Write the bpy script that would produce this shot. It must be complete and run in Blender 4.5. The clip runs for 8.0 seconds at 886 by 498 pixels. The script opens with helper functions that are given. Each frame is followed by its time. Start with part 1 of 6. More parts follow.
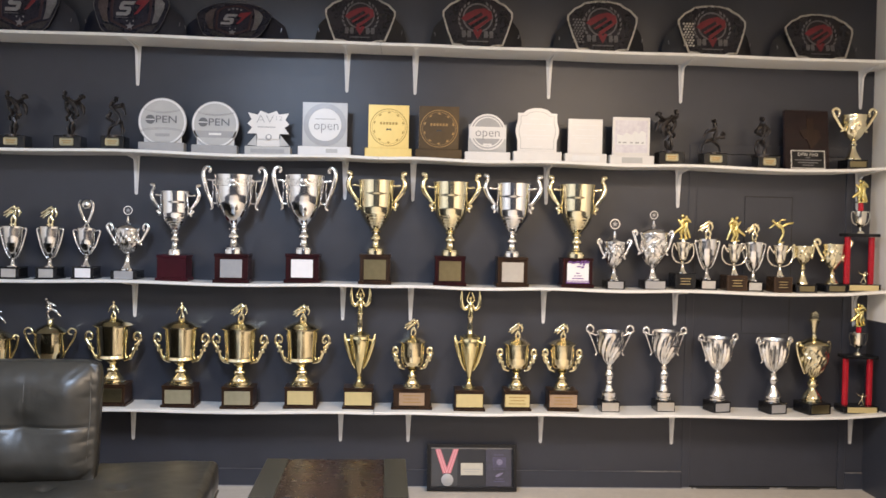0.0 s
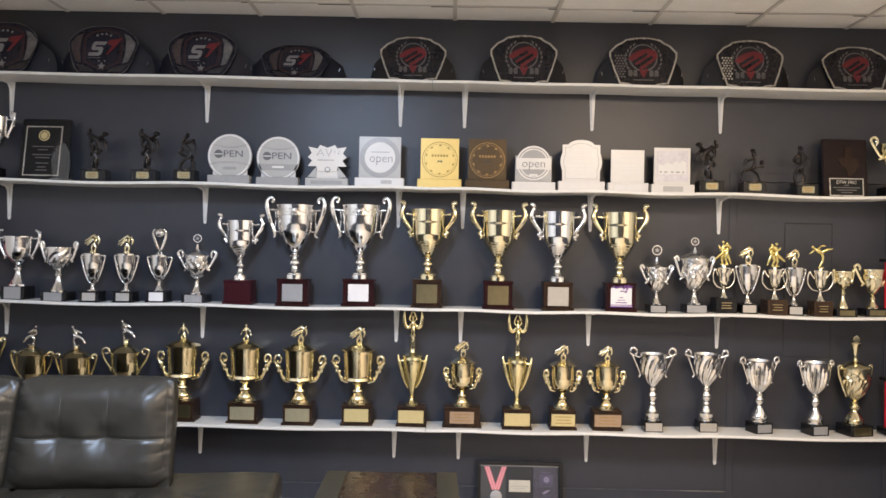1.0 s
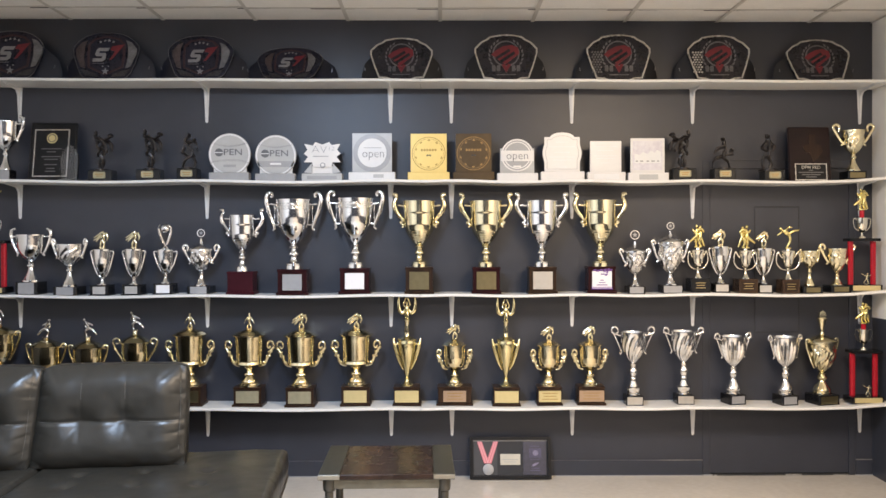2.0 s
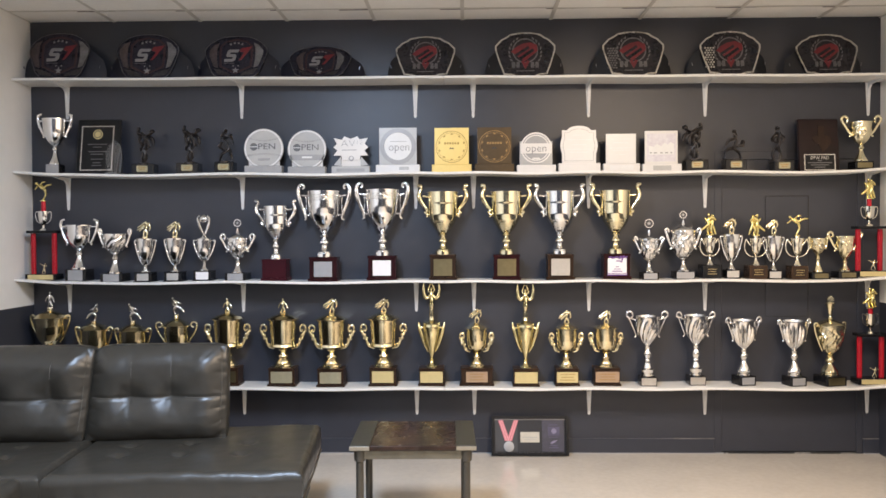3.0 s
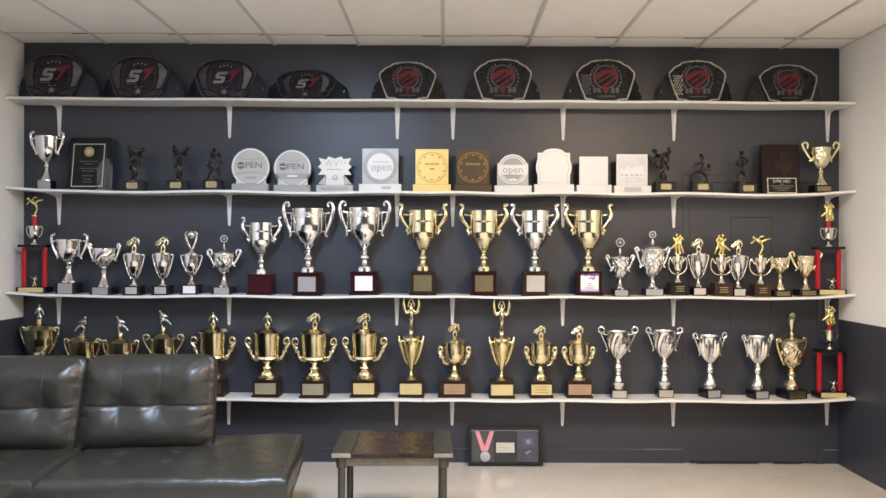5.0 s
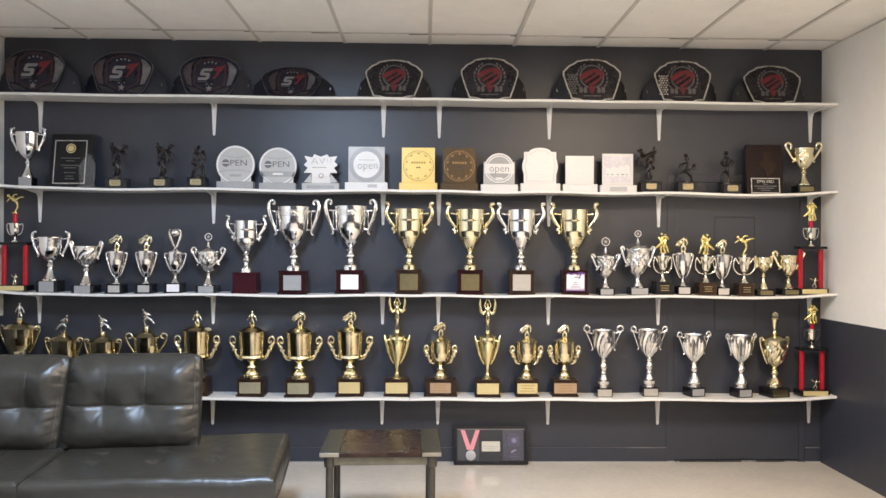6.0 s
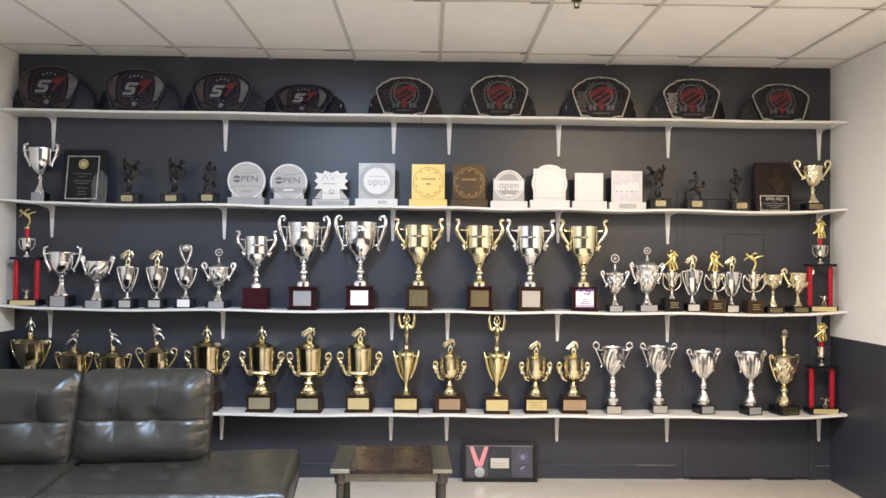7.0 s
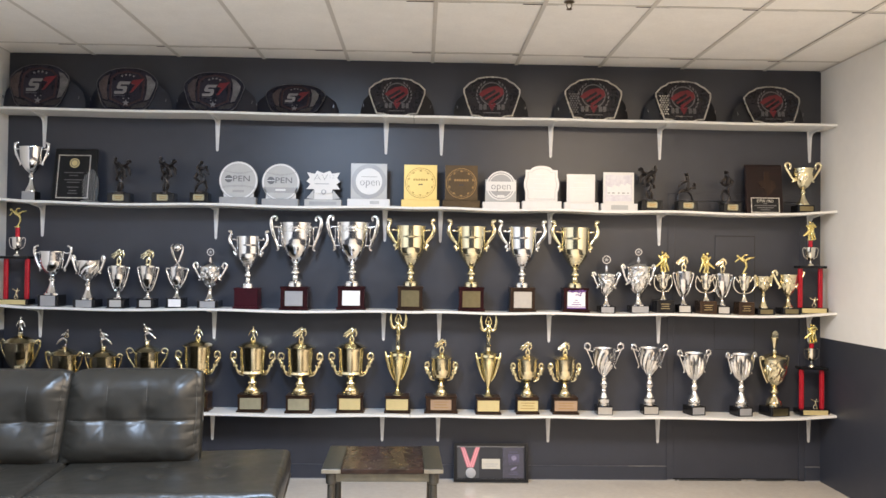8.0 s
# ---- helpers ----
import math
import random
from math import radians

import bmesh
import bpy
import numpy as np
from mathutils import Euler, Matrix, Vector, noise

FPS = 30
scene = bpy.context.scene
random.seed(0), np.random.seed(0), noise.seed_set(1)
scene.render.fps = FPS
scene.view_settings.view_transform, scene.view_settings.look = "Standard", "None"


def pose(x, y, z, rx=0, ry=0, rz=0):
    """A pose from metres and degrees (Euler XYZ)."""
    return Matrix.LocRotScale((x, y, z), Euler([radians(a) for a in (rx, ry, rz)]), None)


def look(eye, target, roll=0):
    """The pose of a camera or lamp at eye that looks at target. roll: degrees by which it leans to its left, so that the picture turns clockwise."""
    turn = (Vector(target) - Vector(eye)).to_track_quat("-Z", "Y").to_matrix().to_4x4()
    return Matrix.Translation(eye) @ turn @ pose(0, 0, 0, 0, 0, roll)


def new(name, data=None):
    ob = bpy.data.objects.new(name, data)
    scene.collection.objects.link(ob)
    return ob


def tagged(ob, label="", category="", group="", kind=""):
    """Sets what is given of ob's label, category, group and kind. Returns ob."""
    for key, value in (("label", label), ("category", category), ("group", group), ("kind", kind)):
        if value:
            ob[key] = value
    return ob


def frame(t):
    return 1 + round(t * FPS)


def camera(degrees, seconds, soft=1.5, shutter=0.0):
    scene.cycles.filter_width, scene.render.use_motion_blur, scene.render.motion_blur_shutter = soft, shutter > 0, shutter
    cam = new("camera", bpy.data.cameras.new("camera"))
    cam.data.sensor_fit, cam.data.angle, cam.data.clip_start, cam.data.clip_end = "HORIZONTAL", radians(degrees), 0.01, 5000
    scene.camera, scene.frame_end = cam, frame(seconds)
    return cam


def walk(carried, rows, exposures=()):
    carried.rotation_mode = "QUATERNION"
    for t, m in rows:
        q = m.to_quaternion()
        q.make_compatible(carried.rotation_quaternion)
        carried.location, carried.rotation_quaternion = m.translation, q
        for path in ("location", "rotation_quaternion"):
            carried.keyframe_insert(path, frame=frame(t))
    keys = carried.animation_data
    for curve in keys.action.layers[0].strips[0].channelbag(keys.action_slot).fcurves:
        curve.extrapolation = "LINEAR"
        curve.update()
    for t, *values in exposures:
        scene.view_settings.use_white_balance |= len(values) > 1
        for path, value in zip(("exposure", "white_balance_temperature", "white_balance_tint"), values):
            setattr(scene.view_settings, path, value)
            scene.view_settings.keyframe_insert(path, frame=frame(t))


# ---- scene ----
cam = camera(55.5, 8.0, shutter=0.5)
PATH = [
    (0, (0.11, -5.014, 1.541), (0.204, -3.016, 1.496), 1.2),
    (0.3, (0.143, -5.106, 1.547), (0.236, -3.108, 1.524), 1.6),
    (0.5, (0.139, -5.156, 1.556), (0.23, -3.158, 1.556), 1.9),
    (0.7, (0.142, -5.21, 1.539), (0.174, -3.21, 1.557), 1.2),
    (1, (0.093, -5.271, 1.549), (0.073, -3.271, 1.561), 1.1),
    (1.2, (0.067, -5.329, 1.547), (0.067, -3.329, 1.544), 0.5),
    (1.5, (0.033, -5.422, 1.552), (0.087, -3.423, 1.53), -0.1),
    (1.7, (0.052, -5.485, 1.545), (0.082, -3.486, 1.534), -0.3),
    (2.8, (0.133, -5.811, 1.536), (0.103, -3.812, 1.513), 0.2),
    (3, (0.104, -5.868, 1.537), (0.05, -3.869, 1.5), -0.3),
    (3.2, (0.084, -5.94, 1.532), (0.057, -3.94, 1.489), -0.2),
    (3.5, (0.036, -6.005, 1.539), (0.054, -4.005, 1.496), -0.2),
    (3.7, (0.041, -6.038, 1.544), (0.075, -4.038, 1.51), 0.1),
    (4, (0.066, -6.061, 1.548), (0.095, -4.062, 1.537), 0.2),
    (4.2, (0.074, -6.075, 1.546), (0.084, -4.075, 1.547), 0.0),
    (4.5, (0.104, -6.085, 1.544), (0.117, -4.085, 1.562), 0.3),
    (4.7, (0.118, -6.094, 1.549), (0.108, -4.094, 1.554), 0.1),
    (5.8, (0.075, -6.09, 1.541), (0.1, -4.09, 1.538), 0.5),
    (6, (0.061, -6.085, 1.545), (0.104, -4.086, 1.543), 0.3),
    (6.5, (0.034, -6.093, 1.548), (0.075, -4.093, 1.565), 0.3),
    (7, (0.025, -6.101, 1.552), (0.057, -4.101, 1.586), 0.5),
    (7.5, (0.029, -6.106, 1.549), (0.074, -4.107, 1.595), 0.6),
    (8, (0.025, -6.104, 1.545), (0.076, -4.105, 1.583), 0.7),
]
walk(cam, [(t, look(eye, target, roll)) for t, eye, target, roll in PATH], [(0, -0.16, 6800, 14), (0.6, -0.15, 6800, 14), (1.0, -0.19, 6760, 13), (1.5, -0.06, 6740, 12), (3.0, -0.07, 6750, 13), (4.0, -0.06, 6750, 13), (4.7, -0.04, 6760, 12), (6.0, 0.03, 6640, 11), (8.0, 0.05, 6640, 11)])

# ---- world and light ----
world = bpy.data.worlds.new("world")
scene.world = world
world.use_nodes = True
world.node_tree.nodes["Background"].inputs[0].default_value = (0.5, 0.55, 0.6, 1)
world.node_tree.nodes["Background"].inputs[1].default_value = 0.05


def troffer_lamp(x, y, z, watts, colour):
    data = bpy.data.lights.new("troffer_lamp", "AREA")
    data.shape, data.size, data.size_y = "RECTANGLE", 0.52, 1.12
    data.energy, data.color = watts, colour
    new("troffer_lamp", data).matrix_world = pose(x, y, z)


COOL, WARM = (0.585, 0.787, 1.09), (1.0, 0.805, 0.585)
# front pair placed from the wall highlights; rear pair unseen, added to brighten the room
FIXTURES = [(-0.827, -3.2625, 160, COOL), (1.613, -3.2625, 150, WARM), (-0.827, -6.9075, 88, COOL), (1.613, -6.9075, 126, WARM)]
for fx, fy, fw, fc in FIXTURES:
    troffer_lamp(fx, fy, 2.979 - 0.0059 * fx, fw, fc)


# ---- materials ----
def material(name, colour, rough=0.5, metal=0.0, scale=30.0, vary=0.15, bump=0.0, bump_scale=None, coat=0.0, spots=None, rough_vary=0.1, spec=0.5):
    """A surface with colour variation at two scales, uneven gloss and fine relief."""
    mat = bpy.data.materials.new(name)
    mat.use_nodes = True
    nt = mat.node_tree
    bsdf = nt.nodes["Principled BSDF"]
    geo = nt.nodes.new("ShaderNodeTexCoord")
    big = nt.nodes.new("ShaderNodeTexNoise")
    big.inputs["Scale"].default_value, big.inputs["Detail"].default_value = scale * 0.12, 3
    fine = nt.nodes.new("ShaderNodeTexNoise")
    fine.inputs["Scale"].default_value, fine.inputs["Detail"].default_value = scale, 5
    for n in (big, fine):
        nt.links.new(geo.outputs["Object"], n.inputs["Vector"])
    add = nt.nodes.new("ShaderNodeMath")
    add.operation = "ADD"
    nt.links.new(big.outputs["Fac"], add.inputs[0])
    nt.links.new(fine.outputs["Fac"], add.inputs[1])
    ramp = nt.nodes.new("ShaderNodeMapRange")
    ramp.inputs["From Min"].default_value, ramp.inputs["From Max"].default_value = 0.6, 1.4
    nt.links.new(add.outputs[0], ramp.inputs["Value"])
    mix = nt.nodes.new("ShaderNodeMix")
    mix.data_type = "RGBA"
    nt.links.new(ramp.outputs[0], mix.inputs["Factor"])
    mix.inputs["A"].default_value = (*[c * (1 - vary) for c in colour], 1)
    mix.inputs["B"].default_value = (*(spots or [min(1, c * (1 + vary)) for c in colour]), 1)
    nt.links.new(mix.outputs["Result"], bsdf.inputs["Base Color"])
    gloss = nt.nodes.new("ShaderNodeMapRange")
    gloss.inputs["To Min"].default_value, gloss.inputs["To Max"].default_value = max(0.02, rough * (1 - rough_vary)), min(1, rough * (1 + rough_vary))
    nt.links.new(ramp.outputs[0], gloss.inputs["Value"])
    nt.links.new(gloss.outputs[0], bsdf.inputs["Roughness"])
    bsdf.inputs["Metallic"].default_value = metal
    bsdf.inputs["Specular IOR Level"].default_value = spec
    bsdf.inputs["Coat Weight"].default_value = coat
    if bump:
        rel = nt.nodes.new("ShaderNodeTexNoise")
        rel.inputs["Scale"].default_value, rel.inputs["Detail"].default_value = bump_scale or scale * 2, 4
        nt.links.new(geo.outputs["Object"], rel.inputs["Vector"])
        b = nt.nodes.new("ShaderNodeBump")
        b.inputs["Strength"].default_value, b.inputs["Distance"].default_value = bump, 0.004
        nt.links.new(rel.outputs["Fac"], b.inputs["Height"])
        nt.links.new(b.outputs[0], bsdf.inputs["Normal"])
    return mat


def grained(name, dark, light, rough=0.35, axis=(2.0, 30.0, 30.0), coat=0.0):
    """Wood with its grain along one axis."""
    mat = material(name, light, rough, scale=18, coat=coat, spec=0.25)
    nt = mat.node_tree
    bsdf = nt.nodes["Principled BSDF"]
    geo = nt.nodes["Texture Coordinate"]
    stretch = nt.nodes.new("ShaderNodeMapping")
    stretch.inputs["Scale"].default_value = axis
    nt.links.new(geo.outputs["Object"], stretch.inputs["Vector"])
    rings = nt.nodes.new("ShaderNodeTexNoise")
    rings.inputs["Scale"].default_value, rings.inputs["Detail"].default_value, rings.inputs["Distortion"].default_value = 1.0, 6, 0.6
    nt.links.new(stretch.outputs[0], rings.inputs["Vector"])
    ramp = nt.nodes.new("ShaderNodeValToRGB")
    ramp.color_ramp.elements[0].position, ramp.color_ramp.elements[1].position = 0.3, 0.7
    ramp.color_ramp.elements[0].color, ramp.color_ramp.elements[1].color = (*dark, 1), (*light, 1)
    nt.links.new(rings.outputs["Fac"], ramp.inputs["Fac"])
    nt.links.new(ramp.outputs[0], bsdf.inputs["Base Color"])
    return mat


def two_tone(name, low, high, level):
    """A wall painted in two colours that meet at a level line."""
    mat = material(name, high, 0.42, scale=14, vary=0.03, bump=0.15, bump_scale=220)
    nt = mat.node_tree
    bsdf = nt.nodes["Principled BSDF"]
    upper = bsdf.inputs["Base Color"].links[0].from_socket
    geo = nt.nodes.new("ShaderNodeNewGeometry")
    sep = nt.nodes.new("ShaderNodeSeparateXYZ")
    nt.links.new(geo.outputs["Position"], sep.inputs[0])
    cut = nt.nodes.new("ShaderNodeMath")
    cut.operation = "GREATER_THAN"
    cut.inputs[1].default_value = level
    nt.links.new(sep.outputs["Z"], cut.inputs[0])
    mix = nt.nodes.new("ShaderNodeMix")
    mix.data_type = "RGBA"
    mix.inputs["A"].default_value = (*low, 1)
    nt.links.new(cut.outputs[0], mix.inputs["Factor"])
    nt.links.new(upper, mix.inputs["B"])
    nt.links.new(mix.outputs["Result"], bsdf.inputs["Base Color"])
    return mat


GREY = (0.0340, 0.0368, 0.0480)
M_WALL = material("dark_grey_wall_paint", GREY, 0.34, scale=9, vary=0.10, bump=0.25, bump_scale=160)
M_TRIM = material("dark_grey_trim_paint", (0.032, 0.036, 0.049), 0.33, scale=12, vary=0.10, bump=0.15, bump_scale=90)
M_TOP_EDGE = material("lighter_trim_edge", (0.09, 0.09, 0.10), 0.4, scale=8, vary=0.5)
M_BARE_EDGE = material("chipped_paint_edge", (0.20, 0.19, 0.18), 0.5, scale=30, vary=0.6)
M_SIDE = two_tone("two_tone_wall_paint", GREY, (0.80, 0.78, 0.74), 1.049)
M_WHITE_WALL = material("white_wall_paint", (0.80, 0.78, 0.74), 0.6, scale=10, vary=0.03, bump=0.12, bump_scale=200)
M_TILE = material("ceiling_tile", (0.81, 0.79, 0.75), 0.9, scale=60, vary=0.05, bump=0.6, bump_scale=260)
M_TBAR = material("ceiling_grid", (0.54, 0.515, 0.47), 0.5, scale=20, vary=0.05)
M_DARKGAP = material("dark_gap", (0.03, 0.03, 0.03), 0.9, scale=20)
M_FLOOR = material("vinyl_floor", (0.57, 0.52, 0.45), 0.14, scale=26, vary=0.075, bump=0.014, bump_scale=9, rough_vary=0.3)
M_SHELF = material("white_shelf_paint", (0.74, 0.73, 0.70), 0.4, scale=16, vary=0.05, bump=0.12, bump_scale=70)
M_STEEL_WHITE = material("white_bracket_enamel", (0.72, 0.72, 0.71), 0.3, scale=20, vary=0.04)
M_SILVER = material("polished_silver", (0.84, 0.83, 0.81), 0.15, 1.0, scale=14, vary=0.06, rough_vary=0.4)
M_CHROME = material("bright_chrome", (0.86, 0.86, 0.86), 0.11, 1.0, scale=14, vary=0.05, rough_vary=0.4, bump=0.10, bump_scale=40)
M_YELLOW_GOLD = material("soft_yellow_gold", (0.88, 0.78, 0.45), 0.20, 1.0, scale=14, vary=0.08, rough_vary=0.3)
M_GOLD = material("polished_gold", (0.88, 0.77, 0.50), 0.16, 1.0, scale=14, vary=0.08, rough_vary=0.4)
M_PALE_GOLD = material("pale_gold", (0.87, 0.79, 0.54), 0.13, 1.0, scale=14, vary=0.06, rough_vary=0.4, bump=0.10, bump_scale=40)
M_CHAMPAGNE = material("champagne_gilt", (0.84, 0.80, 0.69), 0.13, 1.0, scale=14, vary=0.06, rough_vary=0.4)
M_EMBOSS_SILVER = material("embossed_silver", (0.84, 0.83, 0.81), 0.13, 1.0, scale=20, vary=0.06, bump=1.0, bump_scale=55)
M_EMBOSS_GOLD = material("embossed_pale_gold", (0.85, 0.77, 0.53), 0.17, 1.0, scale=20, vary=0.06, bump=1.0, bump_scale=55)
M_GOLD_PLASTIC = material("gold_plated_plastic", (0.82, 0.70, 0.30), 0.24, 1.0, scale=30, vary=0.08)
M_BRONZE = material("dark_bronze_resin", (0.026, 0.021, 0.019), 0.30, 0.3, scale=60, vary=0.45, bump=0.9, bump_scale=70)
M_BLACK = material("black_marble", (0.010, 0.010, 0.011), 0.18, scale=22, vary=0.5, spec=0.3)
M_MAHOGANY = grained("mahogany_lacquer", (0.014, 0.003, 0.004), (0.030, 0.006, 0.007), 0.25, (30, 4, 4))
M_MAROON = material("maroon_lacquer", (0.036, 0.003, 0.007), 0.35, scale=30, vary=0.2, spec=0.2)
M_WALNUT = grained("walnut", (0.014, 0.007, 0.004), (0.038, 0.019, 0.010), 0.3, (30, 4, 4))
M_BROWN_BASE = grained("brown_marble", (0.030, 0.016, 0.010), (0.070, 0.040, 0.022), 0.25, (12, 9, 9))
M_PLATE_SILVER = material("brushed_silver_plate", (0.66, 0.65, 0.63), 0.34, 1.0, scale=50, vary=0.06)
M_PLATE_GREY = material("matt_silver_label", (0.34, 0.34, 0.345), 0.45, 0.3, scale=50, vary=0.06)
M_PLATE_GOLD = material("brushed_gold_plate", (0.62, 0.50, 0.26), 0.34, 1.0, scale=50, vary=0.08)
M_PLATE_BRASS = material("dull_brass_plate", (0.24, 0.20, 0.11), 0.36, 1.0, scale=40, vary=0.12)
M_PLATE_SAGE = material("satin_brass_plate", (0.42, 0.38, 0.25), 0.42, 0.5, scale=40, vary=0.1)
M_PLATE_WHITE = material("white_label", (0.78, 0.77, 0.78), 0.5, scale=40, vary=0.03)
M_PLATE_CREAM = material("cream_gold_label", (0.62, 0.51, 0.25), 0.4, 0.3, scale=40, vary=0.05)
M_PLATE_COPPER = material("copper_label", (0.42, 0.29, 0.19), 0.4, 0.4, scale=40, vary=0.08)
M_INK = material("engraving_ink", (0.03, 0.03, 0.035), 0.5, scale=30)
M_PURPLE = material("purple_print", (0.14, 0.05, 0.25), 0.45, scale=30)
M_RED_COLUMN = material("red_foil_column", (0.48, 0.015, 0.03), 0.2, 0.25, scale=60, vary=0.25)
M_BELT_RED = material("dull_red_enamel", (0.14, 0.010, 0.017), 0.4, scale=50, vary=0.3)
M_DIM_RED = material("dark_maroon_enamel", (0.030, 0.009, 0.013), 0.4, scale=60, vary=0.4)
M_PRINT = material("dark_grey_print", (0.13, 0.13, 0.135), 0.4, scale=30, vary=0.1)
M_RED = material("red_enamel", (0.42, 0.02, 0.03), 0.35, scale=30, vary=0.15)
M_BLACK_LEATHER = material("black_belt_leather", (0.009, 0.009, 0.012), 0.36, scale=50, vary=0.3, bump=0.25, bump_scale=180)
M_NAVY_LEATHER = material("navy_black_belt_leather", (0.009, 0.011, 0.022), 0.36, scale=50, vary=0.3, bump=0.25, bump_scale=180)
M_NAVY_FACE = material("navy_black_belt_plate", (0.019, 0.020, 0.034), 0.28, 0.5, scale=80, vary=0.4, bump=0.4, bump_scale=150)
M_BELT_FACE = material("black_belt_plate", (0.022, 0.021, 0.026), 0.28, 0.5, scale=80, vary=0.4, bump=0.4, bump_scale=150)
M_NICKEL = material("nickel_rim", (0.55, 0.54, 0.51), 0.28, 1.0, scale=40, vary=0.15)
M_DULL_SILVER = material("dull_silver_enamel", (0.24, 0.24, 0.25), 0.4, 0.3, scale=60, vary=0.15)
M_SIDE_PANEL = material("hatched_nickel", (0.19, 0.19, 0.20), 0.32, 0.8, scale=120, vary=0.5, bump=0.8, bump_scale=120)
# the same hatched nickel with shade in its colour, for the left panels
M_SHADED_PANEL = material("shaded_hatched_nickel", (0.105, 0.085, 0.088), 0.35, 0.8, scale=120, vary=0.4, bump=0.6, bump_scale=120)
M_DIM_NICKEL = material("dim_engraved_nickel", (0.06, 0.057, 0.062), 0.35, 0.8, scale=120, vary=0.5, bump=0.5, bump_scale=120)
M_DARK_NICKEL = material("dark_nickel", (0.17, 0.17, 0.18), 0.32, 1.0, scale=60, vary=0.25)
M_MEDALLION = material("dark_medallion_enamel", (0.05, 0.05, 0.055), 0.35, scale=60, vary=0.3)
M_ACRYLIC = material("frosted_acrylic", (0.72, 0.72, 0.71), 0.3, scale=30, vary=0.04)
M_GREY_ACRYLIC = material("smoky_acrylic", (0.36, 0.36, 0.36), 0.25, scale=30, vary=0.08)
M_PALE_ACRYLIC = material("pale_grey_acrylic", (0.47, 0.47, 0.46), 0.25, scale=30, vary=0.06)
M_BRIGHT = material("white_acrylic", (0.74, 0.72, 0.69), 0.25, scale=30, vary=0.03)
M_GOLD_PANEL = material("gold_mirror_panel", (0.78, 0.57, 0.19), 0.35, 0.3, scale=30, vary=0.05)
M_GOLD_LINE = material("dark_gold_engraving", (0.36, 0.22, 0.06), 0.4, 0.6, scale=30)
M_BRONZE_PANEL = material("bronze_mirror_panel", (0.085, 0.058, 0.030), 0.3, 0.6, scale=30, vary=0.12)
M_BRONZE_LINE = material("bright_bronze_engraving", (0.30, 0.19, 0.08), 0.35, 0.8, scale=30)
M_OXBLOOD = grained("oxblood_wood", (0.009, 0.0035, 0.004), (0.016, 0.0065, 0.006), 0.34, (4, 30, 30))
M_LEATHER = material("charcoal_leather", (0.0310, 0.0283, 0.0228), 0.35, scale=5, vary=0.12, bump=0.09, bump_scale=70, rough_vary=0.2, spec=0.48)
M_WELT = material("worn_leather_welt", (0.075, 0.066, 0.052), 0.4, scale=40, vary=0.3)
M_STITCH = material("grey_stitching", (0.16, 0.155, 0.14), 0.6, scale=60)
M_TABLE_WOOD = grained("dark_table_wood", (0.012, 0.006, 0.004), (0.040, 0.020, 0.013), 0.27, (14, 1.2, 9), 0.0)
M_TABLE_METAL = material("antique_pewter", (0.062, 0.055, 0.043), 0.36, 0.4, scale=30, vary=0.25)
M_TABLE_RAIL = material("pewter_rail", (0.15, 0.135, 0.10), 0.4, 0.5, scale=26, vary=0.3)
M_TABLE_BOARD = material("dark_pewter_board", (0.040, 0.037, 0.027), 0.34, 0.3, scale=24, vary=0.3)
M_TABLE_EDGE = material("worn_pewter_trim", (0.27, 0.24, 0.185), 0.4, 0.5, scale=30, vary=0.2)
M_FRAME = material("black_frame", (0.010, 0.010, 0.011), 0.35, scale=30, vary=0.3, spec=0.25)
M_VIOLET = material("dim_violet_print", (0.075, 0.068, 0.12), 0.5, scale=90, vary=0.4)
M_PALE_VIOLET = material("pale_violet_print", (0.20, 0.18, 0.27), 0.5, scale=90, vary=0.3)
M_MAT_GREY = material("charcoal_mat_board", (0.055, 0.055, 0.058), 0.7, scale=60, vary=0.1)
M_MAT_BLACK = material("black_mat_board", (0.022, 0.022, 0.025), 0.7, scale=60, vary=0.1)
M_RIBBON = material("pink_red_ribbon", (0.62, 0.20, 0.23), 0.6, scale=120, vary=0.1)
M_BLUE_PRINT = material("dark_blue_print", (0.050, 0.050, 0.062), 0.45, scale=40, vary=0.4, spots=(0.06, 0.056, 0.09))
M_CARD = material("beige_card", (0.50, 0.47, 0.39), 0.5, scale=40, vary=0.06)
M_STRIPE = material("pale_pink_stripe", (0.78, 0.42, 0.44), 0.6, scale=120, vary=0.1)
M_SPRINKLER = material("aged_brass", (0.12, 0.09, 0.05), 0.4, 0.9, scale=60, vary=0.3)


def glass_material(name, colour, rough):
    mat = bpy.data.materials.new(name)
    mat.use_nodes = True
    b = mat.node_tree.nodes["Principled BSDF"]
    b.inputs["Base Color"].default_value = (*colour, 1)
    b.inputs["Roughness"].default_value, b.inputs["Transmission Weight"].default_value = rough, 1.0
    return mat


M_GLASS = glass_material("clear_glass", (0.93, 0.95, 0.97), 0.06)
M_DIFFUSER = bpy.data.materials.new("lit_diffuser")
M_DIFFUSER.use_nodes = True
M_DIFFUSER.node_tree.nodes["Principled BSDF"].inputs["Emission Color"].default_value = (1, 0.96, 0.9, 1)
M_DIFFUSER.node_tree.nodes["Principled BSDF"].inputs["Emission Strength"].default_value = 3.0


